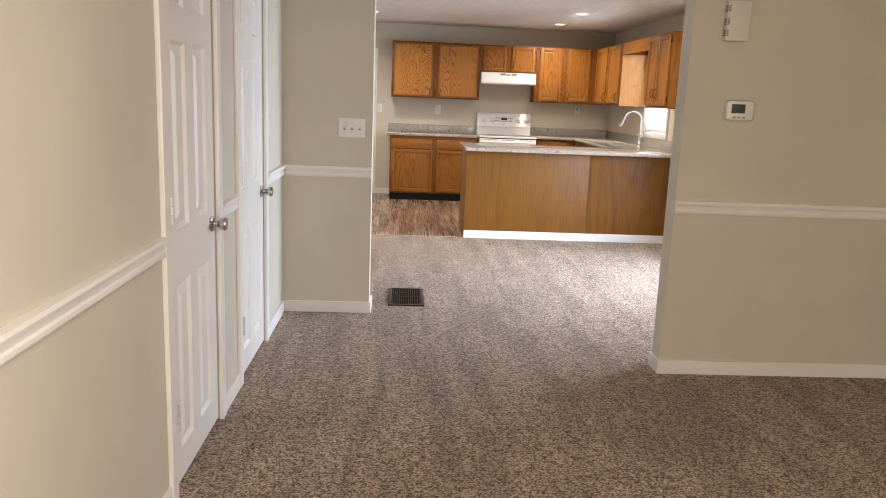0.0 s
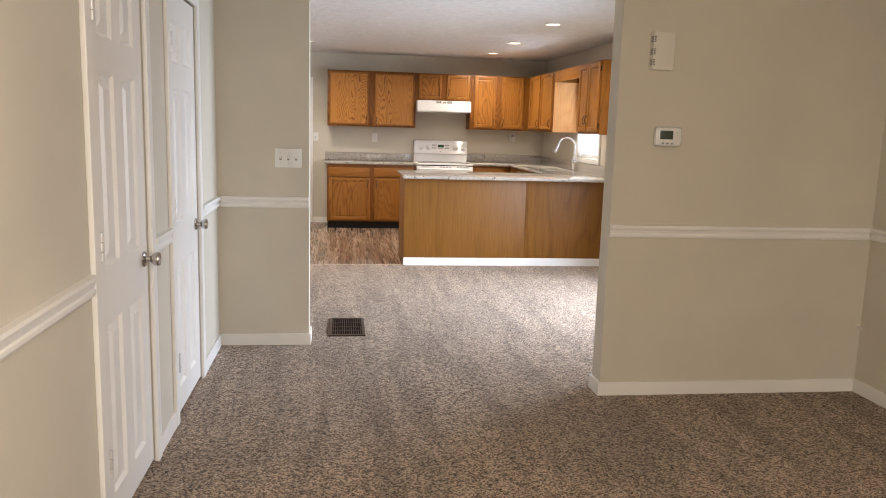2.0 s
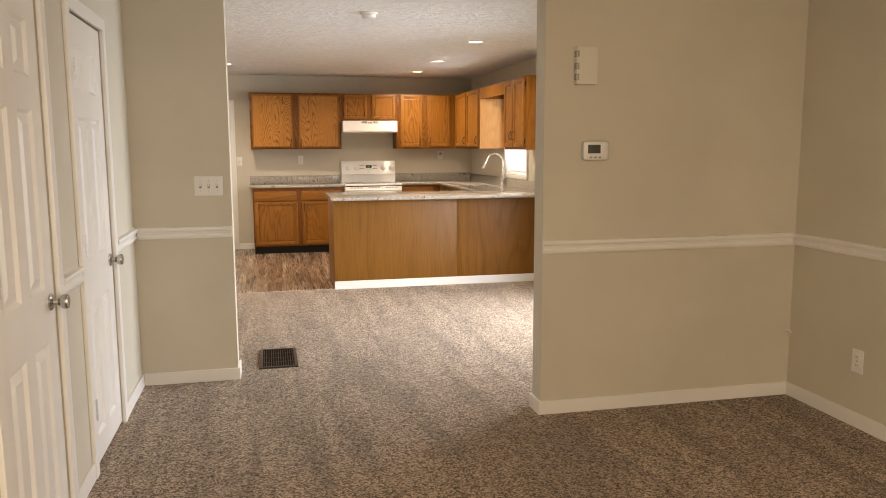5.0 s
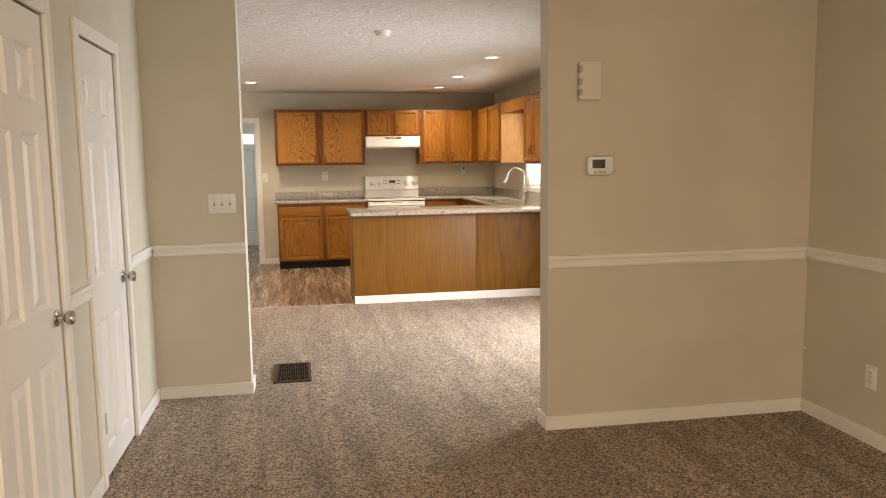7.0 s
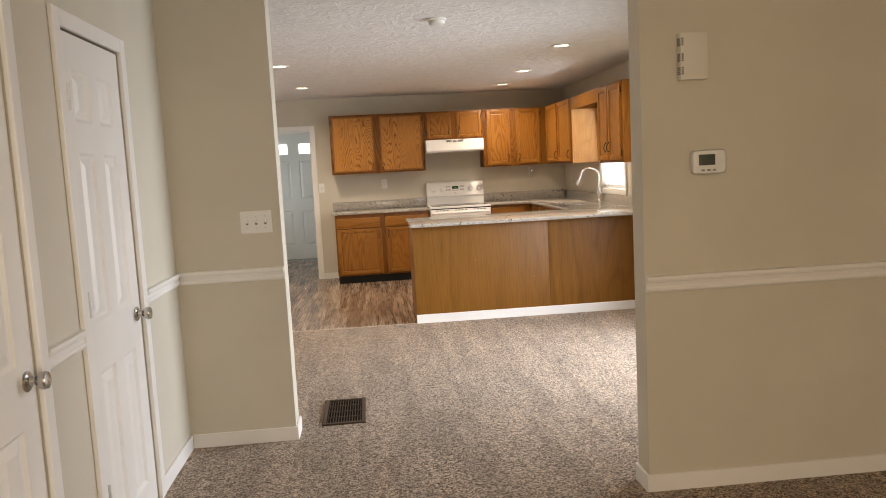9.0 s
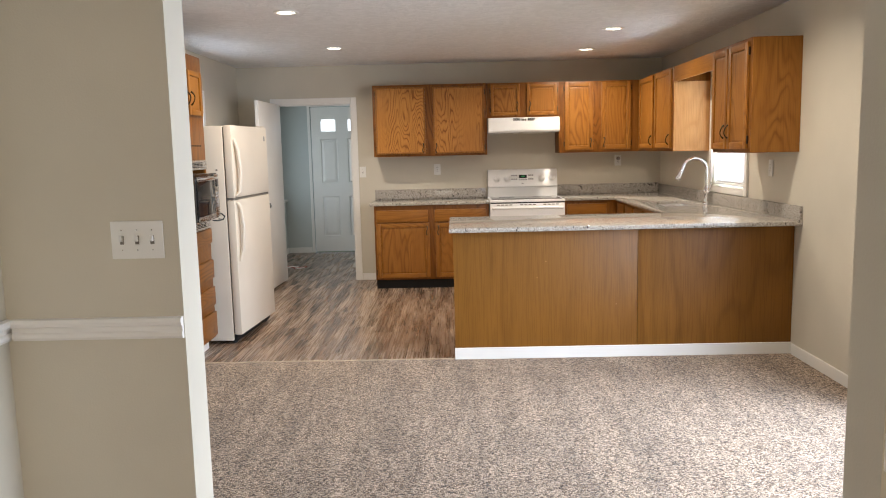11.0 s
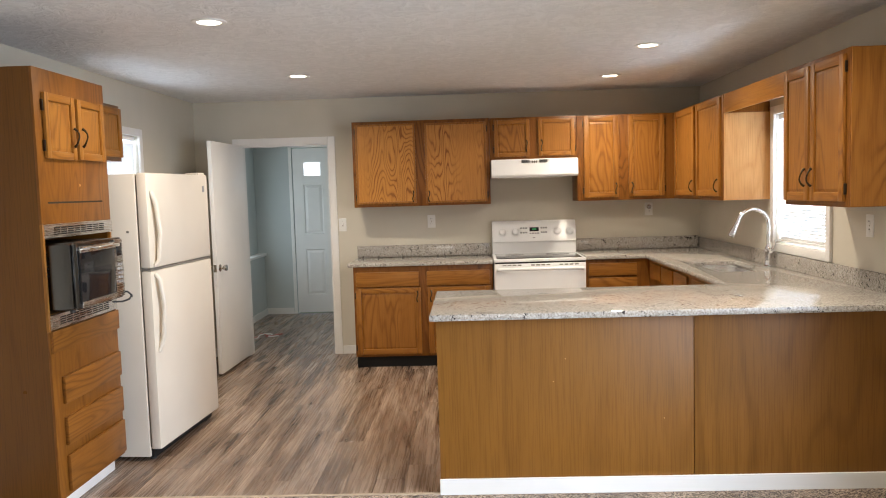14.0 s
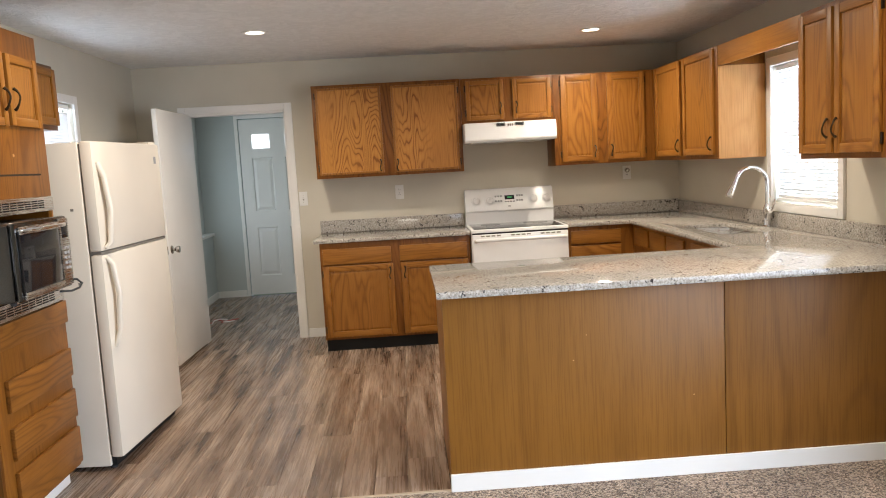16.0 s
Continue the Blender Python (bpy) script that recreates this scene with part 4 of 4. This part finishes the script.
for z0, z1 in ((0.53, 0.662), (0.33, 0.465), (0.105, 0.28)):
    bm = box(bmesh.new(), FX, FX + 0.019, 7.705, 8.285, z0, z1, 0.005)
    part("drawer_front", bm, oak_shaded_y, tw)
part("toe_kick", B(XD + 0.01, TX - 0.06, TY0 + 0.003, TY1 - 0.003, -0.014, 0.08), trim_white, tw, "white painted base")
part("kick_board", B(TX - 0.058, TX - 0.044, TY0 - 0.018, TY1 - 0.01, -0.014, 0.082, 0.003), trim_white, tw)
part("cord_hole", lathe(bmesh.new(), (-1.175, TY0 + 0.001, 0.565), (0, -1, 0), [(0, 0.018), (0.003, 0.018), (0.0035, 0.014)]), black, tw)
part("nail_hole", lathe(bmesh.new(), (-1.235, TY0 + 0.001, 1.22), (0, -1, 0), [(0, 0.004), (0.003, 0.004)]), oak_bare, tw)


def grille(z0, z1):
    g = part("vent_grille", B(TX + 0.002, FX + 0.008, TY0 + 0.014, TY1 - 0.002, z0, z1, 0.003), steel, tw, "stainless vent grille")
    for r in range(4):
        z = z0 + (z1 - z0) * (0.24 + 0.15 * r)
        for i in range(8):
            y = TY0 + 0.085 + 0.062 * i
            part("slot", B(FX + 0.0065, FX + 0.009, y, y + 0.052, z, z + 0.0055), black, g, "", False)


grille(1.316, 1.382)
grille(0.892, 0.962)

to = thing("toaster_oven", (-0.75, 7.98, NZ0), "stainless toaster oven with glass door standing in the niche", "toaster oven")
OX = TX + 0.145
part("body", B(-1.03, OX - 0.03, 7.675, 8.111, NZ0 + 0.012, 1.292, 0.02), dark_steel, to)
part("side_panel", B(-0.95, OX - 0.028, 7.662, 7.674, NZ0 + 0.02, 1.285, 0.005), dark_steel, to, "brushed steel side panel")
for i in range(7):
    part("vent_slot", B(-0.76, -0.70, 7.6605, 7.663, 1.14 + 0.017 * i, 1.147 + 0.017 * i), black, to, "", False)
part("front_bezel", B(OX - 0.03, OX - 0.004, 7.672, 8.130, NZ0 + 0.014, 1.295, 0.012), dark_steel, to)
dg = part("door_glass", B(OX - 0.006, OX + 0.004, 7.685, 8.031, NZ0 + 0.04, 1.258, 0.004), dark_glass, to, "dark glass door")
part("door_frame", B(OX - 0.004, OX + 0.010, 7.689, 8.027, 1.245, 1.275, 0.004), steel, dg)
part("door_frame", B(OX - 0.004, OX + 0.010, 7.689, 8.027, NZ0 + 0.022, NZ0 + 0.052, 0.004), steel, dg)
part("handle", tube(bmesh.new(), [(OX, 7.712, 1.262), (OX + 0.04, 7.715, 1.262), (OX + 0.045, 7.742, 1.262), (OX + 0.045, 7.978, 1.262), (OX + 0.04, 8.004, 1.262), (OX, 8.008, 1.262)], 0.009, 10), chrome, dg)
cp = part("control_strip", B(OX - 0.006, OX + 0.006, 8.035, 8.122, NZ0 + 0.025, 1.285, 0.003), steel, to)
part("display", B(OX + 0.005, OX + 0.008, 8.050, 8.107, 1.20, 1.265, 0.001), dark_glass, cp)
for i in range(5):
    part("button", B(OX + 0.005, OX + 0.008, 8.054, 8.073, 1.15 - 0.022 * i, 1.162 - 0.022 * i), grey_print, cp)
    part("button", B(OX + 0.005, OX + 0.008, 8.084, 8.103, 1.15 - 0.022 * i, 1.162 - 0.022 * i), grey_print, cp)
for i in range(3):
    part("wire_rack", tube(bmesh.new(), [(OX - 0.10 - 0.06 * i, 7.696, 1.10), (OX - 0.10 - 0.06 * i, 8.016, 1.10)], 0.003, 6), chrome, to)
part("power_cord", tube(bmesh.new(), [(OX - 0.03, 8.123, 1.01), (OX + 0.01, 8.141, 1.005), (OX + 0.03, 8.143, 0.985), (OX + 0.025, 8.122, 0.968), (OX + 0.01, 8.076, 0.962), (OX - 0.02, 8.031, 0.968)], 0.005, 8), rubber, to)
for y in (7.712, 8.076):
    part("foot", cyl(bmesh.new(), (OX - 0.06, y, NZ0), (OX - 0.06, y, NZ0 + 0.014), 0.012, n=12), rubber, to)
    part("foot", cyl(bmesh.new(), (-0.98, y, NZ0), (-0.98, y, NZ0 + 0.014), 0.012, n=12), rubber, to)

cab = thing("wall_cabinet", (-1.08, 8.65, 1.73), "small oak wall cabinet above the refrigerator, its body dimmed by colour", "cabinet")
# this body is shaded by the same dimmed veneer colour
carcass(cab, XD + 0.002, -0.93, 8.302, 8.985, 1.725, 2.07, tower_wood_dimmed)
cabinet_door(cab, (-0.93, 8.31, 1.75), (0, 1, 0), (1, 0, 0), 0.32, 0.30, "frame", 0, None, 0.04)
cabinet_door(cab, (-0.93, 8.655, 1.75), (0, 1, 0), (1, 0, 0), 0.32, 0.30, "frame", 1, None, 0.04)

# ---- refrigerator ----
fr = thing("refrigerator", (-0.85, 8.80, 0), "off-white top-freezer refrigerator turned slightly out", "refrigerator")
fm = Matrix.Translation((-0.535, 8.395, 0)) @ Matrix.Rotation(radians(-4.0), 4, "Z")


def fridge_part(name, bm, material, parent, label=""):
    bm.transform(fm)
    return part(name, bm, material, parent, label)


FW = 0.835
fridge_part("body", B(-0.66, -0.068, 0.0, FW, 0.02, 1.628, 0.006), bisque, fr)
fridge_part("gasket", B(-0.068, -0.058, 0.012, FW - 0.012, 0.075, 1.62), gasket, fr)
up = fridge_part("freezer_door", B(-0.058, 0.0, 0.0, FW, 1.098, 1.632, 0.012), bisque, fr)
lo = fridge_part("fridge_door", B(-0.058, 0.0, 0.0, FW, 0.065, 1.082, 0.012), bisque, fr)
fridge_part("kick_grille", B(-0.09, -0.045, 0.02, FW - 0.02, 0.015, 0.062, 0.004), black, fr)
fridge_part("door_gap", B(-0.056, -0.006, 0.008, FW - 0.008, 1.083, 1.097), gasket, fr)
for door, zs in ((up, (1.53, 1.46, 1.30, 1.14, 1.112)), (lo, (1.066, 1.03, 0.88, 0.70, 0.62))):
    outs = (0.002, 0.026, 0.036, 0.027, 0.004)
    ys = (0.042, 0.050, 0.068, 0.055, 0.042)
    fridge_part("handle", tube(bmesh.new(), [(o, y, z) for o, y, z in zip(outs, ys, zs)], [0.012, 0.015, 0.015, 0.014, 0.011], 12), bisque, door)
fridge_part("badge", B(-0.001, 0.002, FW - 0.09, FW - 0.06, 1.52, 1.56, 0.001), grey_print, up)
fridge_part("hinge_cover", B(-0.10, -0.01, FW - 0.11, FW - 0.02, 1.629, 1.645, 0.004), bisque, fr)
for a, b in ((-0.08, 0.06), (-0.08, FW - 0.06), (-0.6, 0.06), (-0.6, FW - 0.06)):
    fridge_part("foot", cyl(bmesh.new(), (a, b, -0.016), (a, b, 0.022), 0.018, n=12), rubber, fr)
for zz in (1.30, 0.94):
    fridge_part("side_mark", B(-0.13, -0.115, -0.001, 0.001, zz, zz + 0.012), gasket, fr)

# ---- electrics ----


def wall_plate(name, at, u, n, w, h, label, category, kind):
    """A cover plate at its centre on a wall; u across, n out of the wall."""
    top = thing(name, at, label, category)
    m = axes(at, u, (0, 0, 1), n)
    bm = box(bmesh.new(), -w / 2, w / 2, -h / 2, h / 2, 0.0, 0.006, 0.003)
    bm.transform(m)
    pl = part("cover_plate", bm, plastic, top)

    def bit(nm, material, *a):
        b = box(bmesh.new(), *a)
        b.transform(m)
        return part(nm, b, material, pl)
    if kind == "outlet":
        for v in (-0.021, 0.021):
            rc = part("receptacle", lathe(bmesh.new(), m @ Vector((0, v, 0.004)), n, [(0, 0.0165), (0.004, 0.0165), (0.0045, 0.015)], 18), plastic, pl)
            for s in (-0.006, 0.006):
                b = box(bmesh.new(), s - 0.0012, s + 0.0012, v - 0.002, v + 0.007, 0.008, 0.009)
                b.transform(m)
                part("slot", b, black, rc)
        bit("screw", nickel, -0.003, 0.003, -0.003, 0.003, 0.005, 0.0075)
    else:
        n_t = kind
        for i in range(n_t):
            s = (i - (n_t - 1) / 2) * 0.046
            bit("opening", gasket, s - 0.006, s + 0.006, -0.013, 0.013, 0.0055, 0.0068)
            b = box(bmesh.new(), -0.0045, 0.0045, -0.008, 0.008, 0.0, 0.016, 0.002)
            b.transform(m @ Matrix.Translation((s, 0.002, 0.004)) @ Matrix.Rotation(radians(-22), 4, "X"))
            part("toggle", b, plastic, pl)
            for v in (-0.03, 0.03):
                bit("screw", nickel, s - 0.002, s + 0.002, v - 0.002, v + 0.002, 0.0055, 0.007)
    return top


wall_plate("light_switch", (0.132, YS, 1.167), (1, 0, 0), (0, -1, 0), 0.158, 0.114, "white triple toggle light switch plate on the wall stub", "switch", 3)
wall_plate("light_switch", (0.086, YK, 1.195), (1, 0, 0), (0, -1, 0), 0.07, 0.118, "white single light switch beside the kitchen door", "switch", 1)
wall_plate("wall_outlet", (0.904, YK, 1.205), (1, 0, 0), (0, -1, 0), 0.072, 0.118, "white outlet above the granite backsplash", "outlet", "outlet")
wo = wall_plate("wall_outlet", (2.877, YK, 1.262), (1, 0, 0), (0, -1, 0), 0.072, 0.116, "white outlet with a small plug-in device", "outlet", "outlet")
part("plugged_device", lathe(bmesh.new(), (2.877, YK - 0.008, 1.282), (0, -1, 0), [(0, 0.020), (0.02, 0.019), (0.03, 0.012)], 18), nickel, wo)
wall_plate("wall_outlet", (XR, 8.27, 1.235), (0, 1, 0), (-1, 0, 0), 0.072, 0.118, "white outlet beside the sink window", "outlet", "outlet")
wall_plate("wall_outlet", (XV, 3.55, 0.33), (0, 1, 0), (-1, 0, 0), 0.072, 0.116, "white outlet low on the wall", "outlet", "outlet")

th = thing("thermostat", (2.094, YP, 1.365), "white thermostat with a small grey display", "thermostat")
bm = box(bmesh.new(), 2.016, 2.159, YP - 0.030, YP, 1.316, 1.414, 0.022)
ca = part("case", bm, plastic, th)
part("display", B(2.041, 2.109, YP - 0.0315, YP - 0.029, 1.352, 1.395, 0.001), lcd, ca)
for i in range(2):
    part("button", B(2.125, 2.143, YP - 0.033, YP - 0.029, 1.348 + 0.028 * i, 1.364 + 0.028 * i, 0.003), plastic, ca)
for i in range(3):
    part("button", B(2.051 + 0.024 * i, 2.065 + 0.024 * i, YP - 0.032, YP - 0.029, 1.328, 1.336, 0.002), grey_print, ca)
ch = thing("door_chime", (2.028, YP, 1.79), "white door chime box with slotted sides", "door chime")
cb = part("cover", B(1.968, 2.078, YP - 0.045, YP, 1.691, 1.873, 0.004), painted("cream_plastic", (0.70, 0.66, 0.58), 0.45, 0.02), ch)
for g in (1.712, 1.764, 1.824):
    for i in range(4):
        z = g + 0.008 * i
        part("slot", B(1.967, 1.969, YP - 0.039, YP - 0.012, z, z + 0.004), black, cb, "", False)
        part("slot", B(1.971, 1.979, YP - 0.0457, YP - 0.044, z, z + 0.0045), black, cb, "", False)
cs = thing("cable_stub", (3.262, YP - 0.001, 0.37), "short cable stub poking out of the wall", "cable")
part("cable", tube(bmesh.new(), [(3.262, YP, 0.37), (3.262, YP - 0.03, 0.372), (3.259, YP - 0.05, 0.36)], 0.004, 8), cord_white, cs)

sd = thing("smoke_detector", (1.215, 6.09, H), "round white smoke detector on the ceiling", "smoke detector")
part("base", lathe(bmesh.new(), (1.215, 6.09, H), (0, 0, -1), [(0, 0.064), (0.012, 0.064), (0.014, 0.058)], 32), plastic, sd)
part("cover", lathe(bmesh.new(), (1.215, 6.09, H - 0.014), (0, 0, -1), [(0, 0.054), (0.018, 0.050), (0.026, 0.040), (0.028, 0.02)], 32), plastic, sd)

for lx, ly in LAMPS:
    dl = thing("recessed_light", (lx, ly, H), "round white recessed ceiling light, switched on", "ceiling light", "recessed kitchen lights")
    bm = bmesh.new()
    prof = [(0.0, 0.086), (0.006, 0.084), (0.009, 0.074), (0.006, 0.060), (0.001, 0.057)]
    rings = [[bm.verts.new((lx + r * math.cos(a), ly + r * math.sin(a), H - d)) for a in [2 * math.pi * i / 32 for i in range(32)]] for d, r in prof]
    for p, q in zip(rings, rings[1:]):
        for i in range(32):
            bm.faces.new((p[i], p[(i + 1) % 32], q[(i + 1) % 32], q[i]))
    part("trim_ring", bm, plastic, dl)
    part("lens", lathe(bmesh.new(), (lx, ly, H - 0.001), (0, 0, -1), [(0, 0.058), (0.003, 0.058)], 32), glow, dl, "glowing lens")
# added fixture for the overhead living room fill, never in view
fl = thing("added_ceiling_light", (0.7, 0.5, H), "warm glass flush ceiling light, unseen, added to brighten the living room", "ceiling light")
part("pan", lathe(bmesh.new(), (0.7, 0.5, H), (0, 0, -1), [(0, 0.17), (0.02, 0.17), (0.03, 0.15)], 32), nickel, fl)
part("shade", lathe(bmesh.new(), (0.7, 0.5, H - 0.03), (0, 0, -1), [(0, 0.16), (0.04, 0.15), (0.08, 0.11), (0.10, 0.05)], 32), glow, fl)
bl = thing("ceiling_fixture", (-0.65, 13.2, 2.125), "white strip fixture on the back room ceiling", "ceiling light")
part("housing", B(-0.84, -0.50, 13.12, 13.28, 2.075, 2.124, 0.006), plastic, bl)

# floor register
rgx = (0.375, 0.618, 5.235, 5.69)
fv = thing("floor_register", (0.496, 5.46, 0), "dark brown metal floor register in the carpet", "vent")
bm = bmesh.new()
x0, x1, y0, y1 = rgx
e = 0.022
for a in ((x0, x0 + e, y0, y1), (x1 - e, x1, y0, y1), (x0 + e, x1 - e, y0, y0 + e), (x0 + e, x1 - e, y1 - e, y1)):
    box(bm, *a, -0.004, 0.010, 0.003)
part("frame", bm, register, fv)
part("duct", B(x0 + e, x1 - e, y0 + e, y1 - e, 0.0005, 0.0015), duct_dark, fv)
for i in range(13):
    x = x0 + e + 0.008 + (x1 - x0 - 2 * e - 0.016) * i / 12
    bm = box(bmesh.new(), x - 0.002, x + 0.002, y0 + e, y1 - e, 0.0015, 0.0042)
    part("slat", bm, register, fv, "", False)
for i in range(3):
    y = y0 + e + (y1 - y0 - 2 * e) * (i + 1) / 4
    part("crossbar", B(x0 + e, x1 - e, y - 0.004, y + 0.004, 0.002, 0.0065), register, fv, "", False)

cl = thing("loose_cable", (-0.98, 12.2, 0), "loose white and red cord on the back room floor", "cable")
for mtl, ph in ((cord_white, 0.0), (cord_red, 0.7)):
    pts = [(-1.16 + 0.34 * i / 22 + 0.03 * math.sin(i * 0.9 + ph), 12.1 + 0.10 * math.sin(i * 0.55 + ph * 2) + 0.08 * i / 22, -0.002 + 0.010 * abs(math.sin(i * 0.4 + ph))) for i in range(23)]
    part("cord", tube(bmesh.new(), pts, 0.006, 8), mtl, cl)

# ---- vinyl planks ----
PW, PL = 0.152, 1.22
meshes = {}
rp = random.Random(11)


def plank(x0, x1, y0, y1):
    key = (round(x1 - x0, 3), round(y1 - y0, 3))
    if key not in meshes:
        g = 0.0004
        bm = box(bmesh.new(), g, key[0] - g, g, key[1] - g, -0.012, 0.0)
        top = [e for e in bm.edges if all(v.co.z > -0.001 for v in e.verts)]
        bmesh.ops.bevel(bm, geom=top, offset=0.0007, segments=1, affect="EDGES")
        meshes[key] = mesh_of("plank", bm, plank_mat)
    ob = new("plank", meshes[key])
    ob.parent = floor_vinyl
    ob.location = (x0, y0, -0.004)


def lay(xa, xb, ya, yb):
    x = xa
    while x < xb - 0.01:
        xe = min(x + PW, xb)
        y = ya - round(rp.random() * 6) / 6 * PL
        while y < yb - 0.01:
            a, b = max(y, ya), min(y + PL, yb)
            if b - a > 0.02:
                plank(x, xe, a, b)
            y += PL
        x = xe


lay(XD, 1.07, 7.872, YK)
lay(1.07, 2.74, 8.56, YK)
lay(-1.31, 0.30, YK, YB)
